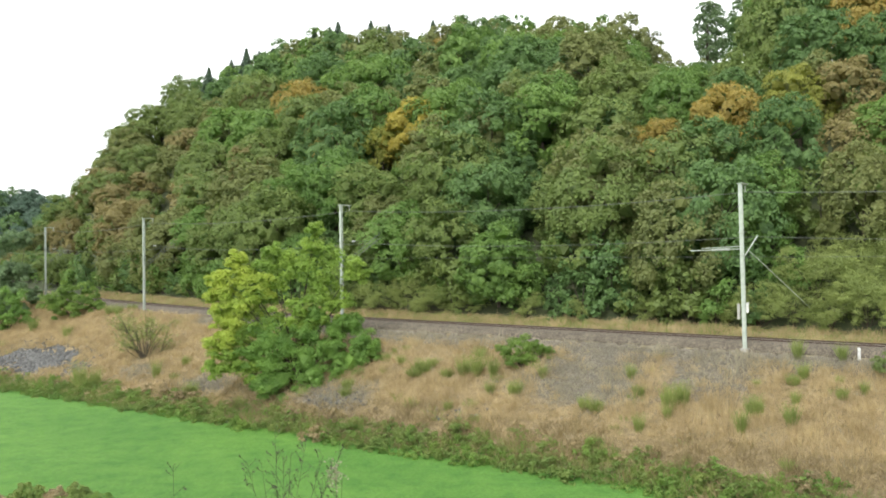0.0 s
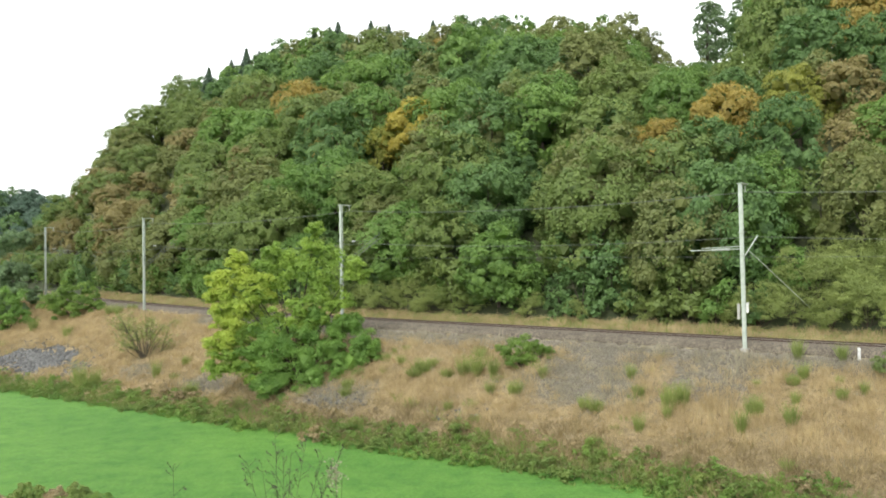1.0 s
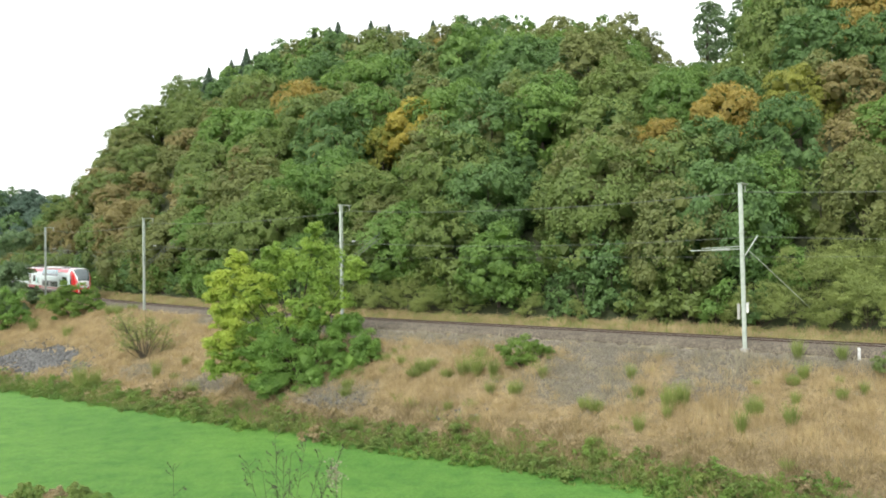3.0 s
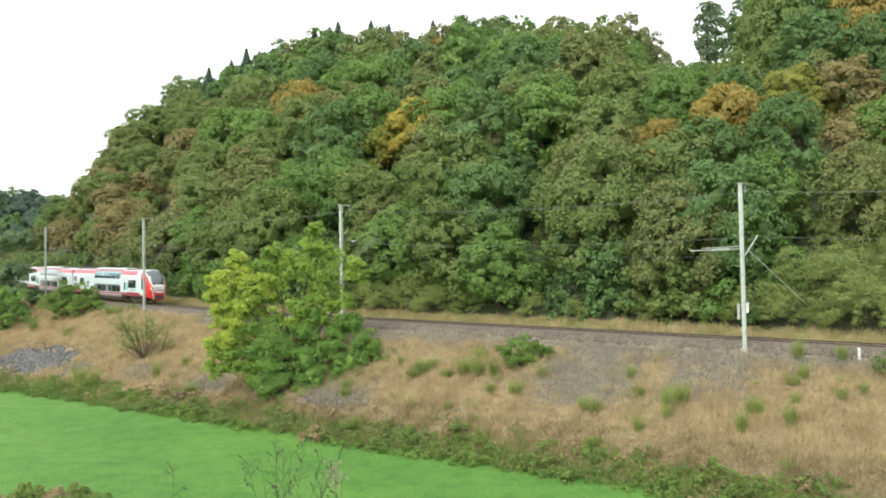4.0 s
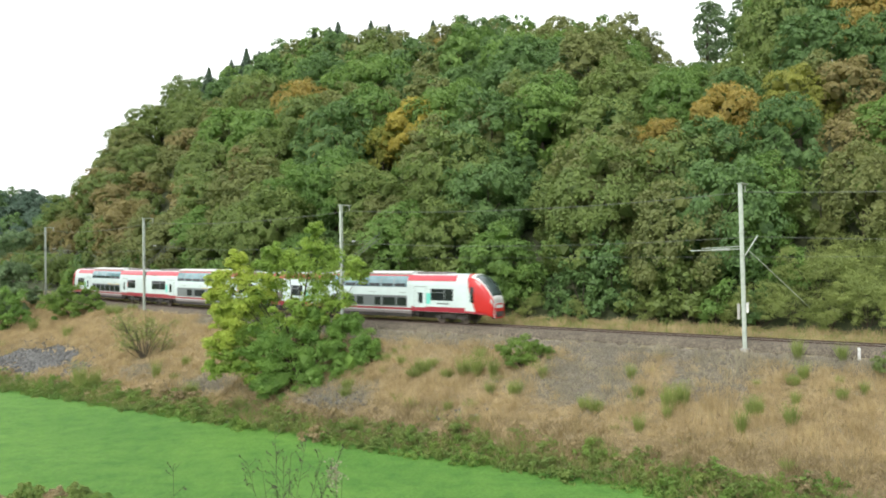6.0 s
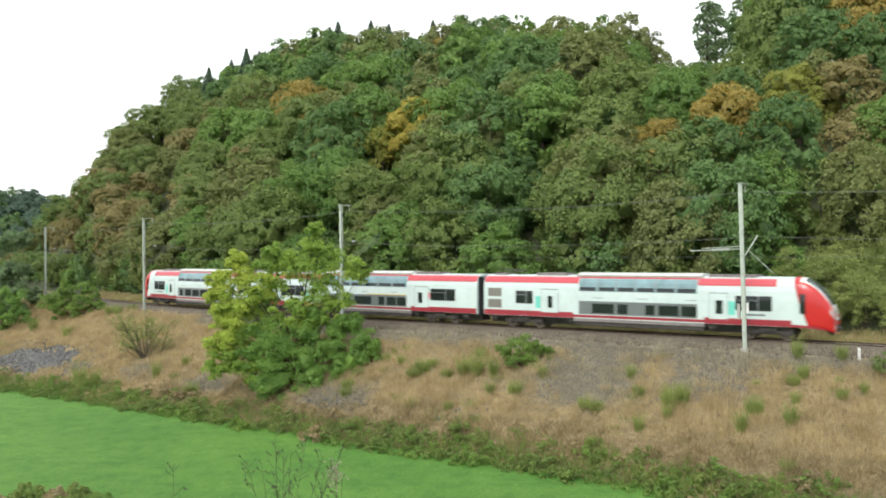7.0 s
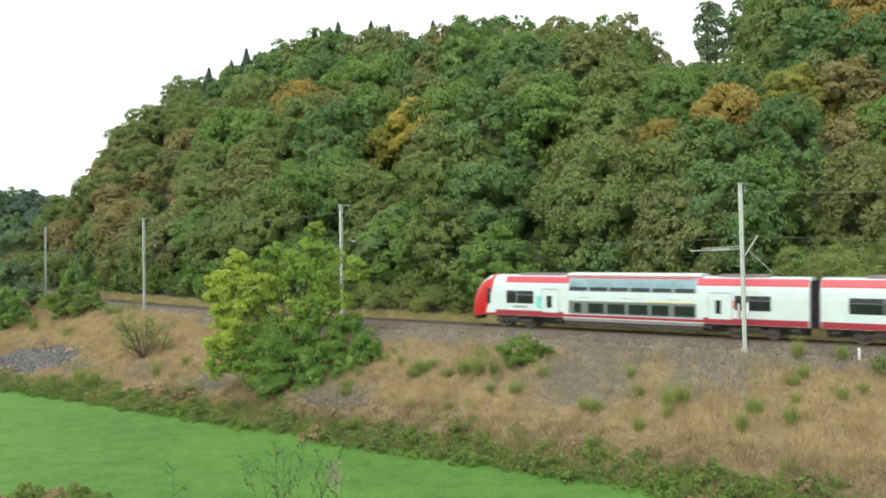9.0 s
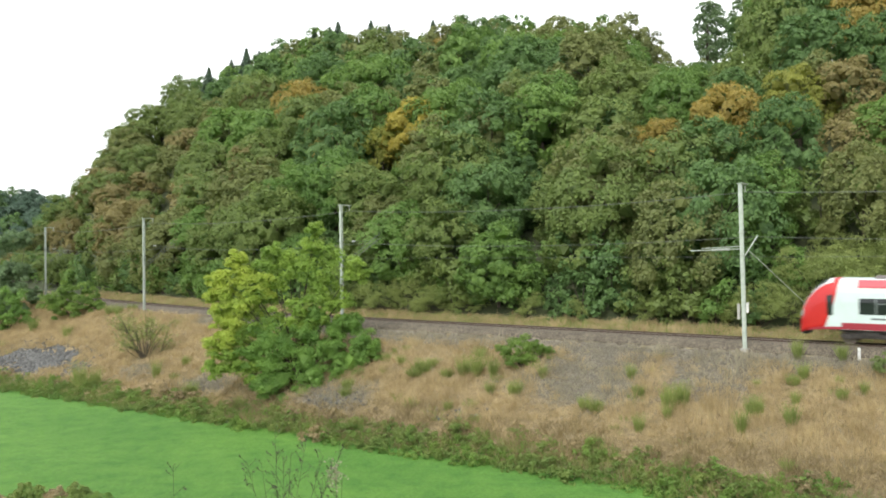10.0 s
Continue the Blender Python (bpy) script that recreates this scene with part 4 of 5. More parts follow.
def build_wood():
    rng = np.random.default_rng(5)
    near, mid, far = [], [], []
    for i, (k, m) in enumerate((("oak", LEAF_OAK), ("lime", LEAF_LIME), ("olive", LEAF_OLIVE), ("oak", LEAF_OAK), ("lime", LEAF_LIME), ("tan", LEAF_TAN))):
        near.append(tagged(leafy("broadleaf_tree", 20 + i, m, 11.9, 9.4, 22, 9, 68, 0.31, 0.0), TREE_LABELS[k], "tree", "trees on the hillside"))
        mid.append(tagged(leafy("broadleaf_tree", 30 + i, m, 11.9, 9.4, 20, 8, 66, 0.345, 0.0), TREE_LABELS[k], "tree", "trees on the hillside"))
        far.append(tagged(leafy("broadleaf_tree", 40 + i, m, 11.9, 9.6, 16, 6, 40, 0.50, 0.05), TREE_LABELS[k], "tree", "trees on the hillside"))
    autumn = {}
    for key, m, lab in (("yellow", LEAF_YELLOW, "broad-leaved tree turned yellow in autumn"), ("orange", LEAF_ORANGE, "broad-leaved tree turned orange-brown in autumn"), ("golden", LEAF_TURNING, "broad-leaved tree turning golden green"), ("rust", LEAF_RUST, "half-withered rusty brown broad-leaved tree"), ("olive", LEAF_OLIVE, "yellowing green broad-leaved tree")):
        autumn[key] = tagged(recoloured(mid[1], "broadleaf_tree", m), lab)
    far_items, count = [], 0
    for key, s, n, sc in AUTUMN_SPOTS:
        p = track(s, n)
        plant(autumn[key], p.x, p.y, s * 1.3, sc, 0.3, 1.05)
    for n in np.arange(10.2, 82, 6.8):
        for s in np.arange(-215, 110, 7.4):
            ss, nn = s + rng.uniform(-2.7, 2.7), n + rng.uniform(-2.4, 2.4)
            k, turn, sc, tall, dice = int(rng.integers(0, 6)), rng.uniform(0, 6.28), rng.uniform(0.70, 1.2), rng.uniform(0.88, 1.15), rng.random()
            p = track(float(ss), float(nn))
            if not (p.y > 20 and abs(p.x) < 0.56 * p.y + 5):
                continue
            if nn < 15.5 and 38 < ss < 75:
                continue
            if any(math.hypot(ss - q[1], nn - q[2] + 3.5) < 2.6 + 3.6 * q[3] for q in AUTUMN_SPOTS):
                continue
            src = near[k] if nn < 21 else mid[k]
            if ss < -45 and nn < 45 and dice < 0.85:
                src = autumn["rust"] if dice < (0.16 if nn < 30 else 0.06) else autumn["olive"] if dice < 0.55 else mid[5]
            if n < 12:
                sc = min(sc, 1.0)
            if ss > 22 and nn > 50:
                tall *= 1.35
            if p.x / p.y < -0.42:
                sc, tall = sc * 0.8, tall * 0.72
            elif p.x / p.y < -0.30 and nn > 18:
                tall *= 0.78
            elif nn > 45 and 0.0 < p.x / p.y < 0.27:
                tall *= 1.06
            elif nn > 45 and -0.36 < p.x / p.y < -0.23:
                tall *= 0.82
            # the saddle in the ridge, where only low trees stand
            reach = 5.2 * sc / p.y
            if 0.276 - 0.75 * reach < p.x / p.y < 0.314 + reach:
                room = (5.15 + 0.247 * p.y - ground_z(p.x, p.y)) / (13.0 * sc * tall)
                if room < 1:
                    if room < 0.3:
                        continue
                    sc *= max(room, 0.5)
                    tall *= min(1.0, room / 0.5)
            if nn < 47 or p.y < 138:
                plant(src, p.x, p.y, turn, sc, 0.3, tall)
                count += 1
            else:
                z = ground_z(p.x, p.y) - 0.3
                me = crown_of(far[k])
                far_items.append((me, Matrix.Translation((p.x, p.y, z)) @ Euler((0, 0, turn)).to_matrix().to_4x4() @ Matrix.Diagonal((sc, sc, sc * tall, 1))))
    # slender light trees beside the saddle
    slim = tagged(leafy("poplar_tree", 47, LEAF_WILLOW, 17.0, 4.4, 44, 5, 26, 0.30, 0.1, 4, 0.6, 0.3), "slender thin-leaved poplar on the ridge", "tree", "poplars on the ridge")
    for x, y, sc in ((53.6, 164, 1.2), (56.6, 168, 1.15), (60.5, 162, 1.25), (64.0, 166, 1.2)):
        plant(slim, x, y, x, sc, 0.2)
    drop_source(slim)
    # trees on the next hill up the valley, haze tinted into their needles
    conifer = crown_of(far[0]).copy()
    conifer.materials.clear()
    conifer.materials.append(LEAF_HAZY_CONIFER)
    for i in range(110):
        x, y = -178 + rng.uniform(-34, 40), 325 + rng.uniform(-55, 45)
        sc = rng.uniform(0.8, 1.2)
        far_items.append((conifer if rng.random() < 0.75 else crown_of(far[0]), Matrix.Translation((x, y, ground_z(x, y) - 0.3)) @ Euler((0, 0, rng.uniform(0, 6))).to_matrix().to_4x4() @ Matrix.Diagonal((sc, sc, sc * 1.1, 1))))
    tagged(new("far_woods", joined("far_woods", far_items)), "dense green and yellowing woods along the ridge", "woods", kind="stuff")
    for o in near + mid + far + list(autumn.values()):
        drop_source(o)


build_wood()


def spruce(seed, h):
    rng = np.random.default_rng(seed)
    top = tagged(new("spruce_tree"), "dark pointed spruce on the ridge", "tree", "spruces on the ridge")
    part("trunk", rod(bmesh.new(), (0, 0, -0.5), (0, 0, h), 0.22, 0.03), BARK, top)
    pts, nor = [], []
    tiers = 28
    for t in range(tiers):
        z = h * (0.12 + 0.86 * t / tiers)
        reach = (h - z) * 0.34 + 0.05
        for b in range(9):
            a = b * 0.698 + t * 0.9 + rng.uniform(-0.2, 0.2)
            for f in np.linspace(0.15, 1, 9):
                r = reach * f * rng.uniform(0.8, 1.12)
                pts.append((math.cos(a) * r, math.sin(a) * r, z - 0.35 * r * f + rng.uniform(-0.15, 0.15)))
                nor.append((math.cos(a), math.sin(a), 0.6))
    pts = np.array(pts)
    v = leaf_tris(pts, np.array(nor), (0.25 + 0.7 * np.clip((h - pts[:, 2]) / 7.0, 0, 1))[:, None], rng, 0.5)
    part("crown", mesh_from("crown", v, tris(len(v) // 3), [LEAF_SPRUCE]), None, top)
    return top


def build_spruces():
    a = spruce(3, 14.0)
    for x, y, sc in ((-56.5, 199, 0.95), (-52.0, 203, 0.9), (-46.8, 197, 1.05), (-44.4, 200, 0.95), (-42, 204, 0.9), (-31.7, 206, 0.85), (-24.8, 198, 0.9), (-27.5, 203, 0.85), (-17.5, 206, 0.85), (-12.5, 198, 0.8), (-1.7, 190, 0.75),
                     (-180, 352, 0.9), (-176, 348, 0.8), (-190, 350, 1.0), (-184, 343, 0.9), (-168, 345, 0.75), (-196, 340, 0.9), (-172, 335, 0.7), (-187, 331, 0.85), (-178, 326, 0.75), (-194, 328, 0.9), (-168, 330, 0.65), (-183, 320, 0.8), (-174, 316, 0.7), (-191, 316, 0.85), (-164, 338, 0.6)):
        plant(a, x, y, x, sc * (1.0 if y > 300 else 1.06 if x < -40 else 1.4), 0.1)
    drop_source(a)


build_spruces()


# ---- shrubs and herbs ----
def blades(rng, n, h, spread, width, lean=0.35):
    """Narrow upright blades from the ground; triangles as thin quads."""
    a = rng.uniform(0, 6.283, n)
    r = spread * np.sqrt(rng.uniform(0, 1, n))
    base = np.stack([np.cos(a) * r, np.sin(a) * r, np.full(n, -0.05)], 1)
    b = rng.uniform(0, 6.283, n)
    out = np.stack([np.cos(b), np.sin(b), np.zeros(n)], 1) * rng.uniform(0, lean, (n, 1)) + np.stack([np.cos(a), np.sin(a), np.zeros(n)], 1) * 0.25 * lean
    hh = h * rng.uniform(0.5, 1.1, (n, 1))
    tip = base + (out + np.array((0, 0, 1.0))) * hh
    c = rng.uniform(0, 6.283, n)
    side = np.stack([np.cos(c), np.sin(c), np.zeros(n)], 1) * width * rng.uniform(0.5, 1.2, (n, 1))
    mid = (base + tip) / 2 + np.array((0, 0, 0.05)) * hh
    v = np.empty((n, 4, 3))
    v[:, 0], v[:, 1], v[:, 2], v[:, 3] = base - side * 0.3, mid - side * 0.5, tip, mid + side * 0.5
    return v.reshape(-1, 3)


def broom_bush(seed, h, spread, mat, label, count=260):
    rng = np.random.default_rng(seed)
    top = tagged(new("broom_bush"), label, "bush", "bushes on the bank")
    v = blades(rng, count, h, spread, 0.035, 0.5)
    part("stem_clump", mesh_from("stem_clump", v, quads(len(v) // 4), [mat]), None, top)
    tips = v.reshape(-1, 4, 3)[:, 2]
    lv = leaf_tris(tips + rng.normal(0, 0.06, (len(tips), 3)), np.tile((0, 0, 1.0), (len(tips), 1)), 0.09, rng, 0.9)
    part("foliage", mesh_from("foliage", lv, tris(len(lv) // 3), [mat]), None, top)
    return top


def lobed_bush(name, seed, mat, lobes, per, leaf, label, lean=0.5, core=0, stem_r=0.07, subs=20, size=(0.20, 0.42)):
    """A shrub of given lobes (x, y, z, radius) round its foot."""
    rng = np.random.default_rng(seed)
    top = tagged(new(name), label, "bush")
    c = np.array([l[:3] for l in lobes], float)
    r = np.array([l[3] for l in lobes], float)
    bm = bmesh.new()
    for p, q in zip(c, r):
        m = Vector((p[0] * 0.35, p[1] * 0.35, p[2] * 0.5))
        rod(bm, (0, 0, -0.4), m, stem_r, stem_r * 0.6, 6)
        rod(bm, m, p, stem_r * 0.6, stem_r * 0.2, 6)
    part("stem_clump", bm, BARK, top)
    # smaller lobes over the large ones give an uneven outline
    cc, rr = sub_lobes(rng, c, r, c.mean(0), subs, size, outward=0.15)
    v, nn = cloud(rng, cc, rr, per, leaf, 0.85, lean)
    crown = part("crown", leaf_mesh("crown", v, nn, mat), None, top)
    if core:
        part("inner_crown", core_mesh("inner_crown", rng, c, r, core, mat), None, crown)
    return top


def at_ground(ob, x, y, sink=0.1, turn=0.0):
    ob.matrix_basis = Matrix.Translation((x, y, ground_z(x, y) - sink)) @ Euler((0, 0, turn)).to_matrix().to_4x4()
    return ob


def build_bank_shrubs():
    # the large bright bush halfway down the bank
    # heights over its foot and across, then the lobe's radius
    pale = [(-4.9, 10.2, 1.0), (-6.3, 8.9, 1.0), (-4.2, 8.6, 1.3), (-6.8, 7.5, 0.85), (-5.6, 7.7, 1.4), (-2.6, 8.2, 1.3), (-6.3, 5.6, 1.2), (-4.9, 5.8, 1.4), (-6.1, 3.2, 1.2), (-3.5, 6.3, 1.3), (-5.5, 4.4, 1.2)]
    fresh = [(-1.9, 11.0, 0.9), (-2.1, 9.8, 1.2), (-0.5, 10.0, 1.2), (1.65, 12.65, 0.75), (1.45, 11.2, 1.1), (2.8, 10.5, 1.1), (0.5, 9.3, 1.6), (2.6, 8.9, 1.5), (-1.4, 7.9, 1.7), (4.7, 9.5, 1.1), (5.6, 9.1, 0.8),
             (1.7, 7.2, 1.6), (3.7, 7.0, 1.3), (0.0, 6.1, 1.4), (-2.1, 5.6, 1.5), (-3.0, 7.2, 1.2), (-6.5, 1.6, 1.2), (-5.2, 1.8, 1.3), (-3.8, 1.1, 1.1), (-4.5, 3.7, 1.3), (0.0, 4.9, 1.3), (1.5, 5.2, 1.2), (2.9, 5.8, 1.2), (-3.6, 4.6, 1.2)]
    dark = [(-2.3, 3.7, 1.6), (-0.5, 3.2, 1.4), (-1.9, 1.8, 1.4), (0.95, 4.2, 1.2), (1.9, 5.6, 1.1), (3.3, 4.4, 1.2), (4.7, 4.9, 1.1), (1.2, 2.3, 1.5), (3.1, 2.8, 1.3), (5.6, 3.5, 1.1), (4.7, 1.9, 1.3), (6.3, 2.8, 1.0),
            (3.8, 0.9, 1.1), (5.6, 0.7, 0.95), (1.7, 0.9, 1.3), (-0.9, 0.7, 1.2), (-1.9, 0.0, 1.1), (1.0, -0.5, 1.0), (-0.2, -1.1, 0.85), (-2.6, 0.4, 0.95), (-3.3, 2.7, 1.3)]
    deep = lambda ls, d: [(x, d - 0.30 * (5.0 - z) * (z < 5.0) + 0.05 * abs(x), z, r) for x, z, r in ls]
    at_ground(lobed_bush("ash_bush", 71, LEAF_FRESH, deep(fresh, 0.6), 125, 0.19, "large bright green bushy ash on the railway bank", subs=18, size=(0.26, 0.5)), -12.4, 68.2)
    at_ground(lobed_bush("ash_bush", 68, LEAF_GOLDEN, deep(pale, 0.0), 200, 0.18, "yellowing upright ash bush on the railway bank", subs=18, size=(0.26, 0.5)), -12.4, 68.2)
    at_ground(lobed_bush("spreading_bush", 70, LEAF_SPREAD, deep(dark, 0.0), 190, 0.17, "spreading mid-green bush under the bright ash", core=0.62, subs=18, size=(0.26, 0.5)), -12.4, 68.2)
    at_ground(lobed_bush("round_bush", 72, LEAF_BUSH, [(-1.2, 0, 1.2, 0.8), (0, 0, 1.6, 1.0), (1.2, 0, 1.4, 0.8), (0.4, -0.4, 0.8, 0.9), (-0.6, -0.3, 0.6, 0.7), (1.9, 0, 0.9, 0.5)], 90, 0.13, "dense mid-green bush on the dry bank"), 5.8, 60.9)
    at_ground(lobed_bush("round_bush", 69, LEAF_OLIVE, [(-0.5, 0, 0.6, 0.7), (0.5, 0, 0.9, 0.8), (1.4, 0, 0.7, 0.8), (0.3, -0.4, 0.3, 0.6)], 70, 0.12, "low olive-green bush at the top of the bank"), 26.6, 48.7)
    # bushes by the curve, in front of the line
    at_ground(lobed_bush("round_bush", 73, LEAF_BUSH, [(-2.8, 0, 2.2, 1.6), (-0.8, 0, 3.4, 1.8), (1.2, 0, 3.0, 1.7), (3.0, 0, 1.8, 1.3), (0.4, -0.8, 1.4, 1.5), (-1.6, -0.8, 1.2, 1.4)], 190, 0.21, "rounded green bush by the track's curve"), -48.0, 106.5)
    at_ground(lobed_bush("round_bush", 74, LEAF_SPREAD, [(-2.0, 0, 2.6, 1.9), (0.6, 0, 4.2, 1.9), (1.8, 0, 2.2, 1.5), (-0.4, -1, 1.4, 1.6), (-3.4, 0, 4.4, 1.8), (3.0, 0, 0.8, 0.9)], 130, 0.21, "tall light green bush by the track's curve"), -58.0, 109.0)
    at_ground(lobed_bush("round_bush", 75, LEAF_WILLOW, [(-3.0, 0, 4.0, 2.6), (-4.5, 0, 9.0, 2.6), (0.6, 0, 6.0, 2.0), (-1.2, 0, 9.6, 2.4), (1.4, 0, 10.6, 1.6), (0.4, -0.6, 2.6, 1.9), (2.4, 0, 2.6, 1.4)], 140, 0.30, "tall grey-green bush hiding the track"), -63.2, 121.5)
    at_ground(lobed_bush("round_bush", 76, LEAF_WILLOW, [(-3.0, 0, 3.0, 2.4), (0, 0, 4.5, 2.4), (-2.0, 0, 7.0, 2.2)], 140, 0.30, "tall grey-green bush hiding the track"), -70.5, 127.0)
    at_ground(lobed_bush("round_bush", 77, LEAF_WILLOW, [(-3.0, 0, 3.0, 2.6), (1, 0, 4.5, 2.6), (-2.0, 0, 7.0, 2.4), (2.4, 0, 1.6, 1.6)], 140, 0.32, "tall grey-green bush hiding the track"), -78.0, 137.5)
    at_ground(lobed_bush("round_bush", 79, LEAF_WILLOW, [(-0.8, 0, 2.6, 1.9), (0.3, 0, 4.6, 1.7), (-1.0, 0, 6.4, 1.8), (0.2, 0, 7.4, 1.4), (-2.6, 0, 4.4, 2.0), (1.0, 0, 2.0, 1.4), (-0.8, -0.8, 5.0, 1.7), (-2.4, 0, 7.0, 1.6)], 220, 0.30, "tall grey-green bush hiding the track"), -60.6, 114.0)
    # olive scrub behind the track
    scrub = tagged(lobed_bush("scrub_bush", 78, LEAF_BROOM, [(-2.4, 0, 1.4, 1.6), (0, 0, 2.4, 1.9), (2.2, 0.4, 1.8, 1.6), (0.6, -0.8, 1.0, 1.3), (1.0, 1.6, 3.2, 1.7), (-1.6, 1.6, 2.8, 1.6)], 96, 0.13, "olive-green scrub bush at the foot of the slope"), group="scrub behind the track")
    spots = [(38.5, 7.6, 0.7), (41, 8.0, 0.85), (43.5, 7.7, 0.8), (46, 8.1, 0.85), (48.5, 7.8, 0.85), (51, 8.2, 0.85), (53.5, 8, 0.85), (56, 8.2, 0.9), (42, 10.6, 0.95), (45, 10.8, 0.95), (48, 10.8, 1.0), (51, 10.6, 1.0), (54, 10.8, 1.0),
             (44, 13.2, 1.0), (47.5, 13.4, 1.05), (51, 13.4, 1.05), (55, 13.2, 1.0), (59, 12, 1.0), (0.5, 7.3, 0.8), (3.5, 7.5, 0.9), (-2.5, 7.4, 0.65), (6, 7.3, 0.6), (36, 8.0, 0.55), (17.5, 7.6, 0.5), (23, 7.6, 0.45), (29, 7.6, 0.5), (-12, 7.6, 0.5),
             (-20, 7.8, 0.5), (-30, 7.8, 0.55), (-42, 8, 0.55), (11, 7.6, 0.5), (7.5, 7.7, 0.55), (-50, 8, 0.6), (-58, 8, 0.7)]
    for s, n, sc in spots:
        p = track(s, n)
        plant(scrub, p.x, p.y, s * 1.7, sc)
    drop_source(scrub)
    # leafy edge of the wood
    rng = np.random.default_rng(83)
    edge = []
    for i, (m, lab) in enumerate(((LEAF_OAK, "dark green hazel bush at the edge of the wood"), (LEAF_LIME, "fresh green hazel bush at the edge of the wood"), (LEAF_OLIVE, "olive-green bush at the edge of the wood"))):
        edge.append(tagged(lobed_bush("hazel_bush", 84 + i, m, [(-1.5, 0, 1.0, 1.3), (0, 0, 1.6, 1.6), (1.5, 0.2, 1.2, 1.3), (0.3, 0.6, 3.2, 1.5), (-0.9, 0.4, 2.6, 1.2), (0.4, -0.8, 0.6, 1.1)], 30, 0.32, lab, 0.45, 0, 0.07, 12), group="bushes at the edge of the wood"))
    s = -150.0
    while s < 38:
        s += rng.uniform(2.0, 3.4)
        if -4 < s < 8:
            continue
        p = track(s, 7.9 + rng.uniform(-0.4, 1.6))
        k = int(rng.integers(0, 3))
        plant(edge[k], p.x, p.y, rng.uniform(0, 6.28), rng.uniform(0.6, 1.35), 0.1, rng.uniform(0.9, 1.3))
    for i in range(80):
        p = track(float(rng.uniform(-70, 62)), float(rng.uniform(13, 44)))
        if abs(p.x) < 0.56 * p.y:
            plant(edge[int(rng.integers(0, 3))], p.x, p.y, rng.uniform(0, 6.28), rng.uniform(1.0, 1.7), 0.1, rng.uniform(0.9, 1.2))
    s = -40.0
    while s < 40:
        s += rng.uniform(3.0, 5.0)
        p = track(s, 10.6 + rng.uniform(-0.5, 1.6))
        plant(edge[int(rng.integers(0, 3))], p.x, p.y, rng.uniform(0, 6.28), rng.uniform(0.8, 1.4), 0.1, rng.uniform(0.9, 1.2))
    for k in edge:
        drop_source(k)
    # broom on the bank
    br = broom_bush(80, 1.1, 0.45, LEAF_BROOM, "upright green broom on the dry bank")
    tuft = broom_bush(86, 1.5, 0.22, LEAF_BROOM, "narrow tuft of yellow-green broom on the bank", 150)
    for x, y, sc in ((-1.7, 64.0, 1.3), (-2.3, 63.6, 1.1), (2.4, 61.2, 1.3), (1.4, 61.8, 1.2), (3.6, 60.6, 1.0), (-0.9, 64.6, 0.9), (9.0, 53.4, 1.0), (9.7, 52.9, 1.0), (14.1, 51.4, 1.2), (14.8, 51.1, 1.0), (21.3, 50.2, 1.1), (22.0, 50.4, 1.3),
                     (24.8, 51.2, 1.3), (22.6, 52.5, 1.4), (20.6, 48.3, 1.0), (18.3, 48.6, 1.0), (23.1, 47.8, 0.9), (17.0, 47.3, 0.9), (19.6, 46.6, 1.0), (12.6, 55.5, 0.8), (4.9, 57.4, 1.0), (3.2, 58.6, 0.9), (7.0, 58.4, 0.8),
                     (-34.5, 79.0, 1.6), (-35.4, 79.6, 1.5), (-33.4, 78.6, 1.2), (-45.0, 98.0, 1.2), (-27.0, 77.0, 1.0), (-40.0, 101.0, 1.5), (-41.5, 102.5, 1.4), (-38.5, 101.5, 1.2), (-52.0, 104.0, 1.4), (-3.0, 55.6, 1.1), (-6.5, 59.0, 1.2), (0.6, 54.8, 1.0)):
        plant(br if int(x * 10) % 2 else tuft, x, y, x * 2.1, sc * (1.0 if x < 0 else 0.95 if x < 20 else 0.66), 0.05, 0.9 + 0.3 * math.sin(x * 9))
    rng = np.random.default_rng(82)
    for i in range(34):
        p = track(float(rng.uniform(-10, 48)), float(rng.uniform(-15.5, -5.5)))
        plant(br if i % 3 else tuft, p.x, p.y, i, rng.uniform(0.45, 0.95), 0.05, rng.uniform(0.7, 1.1))
    drop_source(br)
    drop_source(tuft)
    # sparse, half-bare shrub
    sp = tagged(new("bare_shrub"), "sparse grey-green shrub with bare branches", "bush")
    rng = np.random.default_rng(81)
    bm, tips = bmesh.new(), []
    for i in range(26):
        a, t = rng.uniform(0, 6.28), rng.uniform(0.3, 1.15)
        m = Vector((math.cos(a) * t * 1.1, math.sin(a) * t * 0.6, rng.uniform(0.4, 2.0)))
        rod(bm, (rng.uniform(-0.15, 0.15), 0, -0.2), m, 0.028, 0.016, 5)
        for j in range(4):
            e = m + Vector((math.cos(a) * rng.uniform(0.2, 1.2) + rng.uniform(-0.4, 0.4), rng.uniform(-0.6, 0.6), rng.uniform(0.2, 1.7)))
            rod(bm, m, e, 0.014, 0.006, 4)
            tips += [m.lerp(e, f) for f in (0.4, 0.55, 0.7, 0.8, 0.9, 1.0)]
    part("branchwork", bm, TWIG, sp)
    pt = np.repeat(np.array([tuple(t) for t in tips]), 4, 0) + rng.normal(0, 0.14, (len(tips) * 4, 3))
    v = leaf_tris(pt, np.tile((0, 0, 1.0), (len(pt), 1)), 0.13, rng, 0.9)
    part("foliage", mesh_from("foliage", v, tris(len(v) // 3), [LEAF_BROOM]), None, sp)
    stand(sp, -29.9, 82.0, 0.0, 1.5)


build_bank_shrubs()


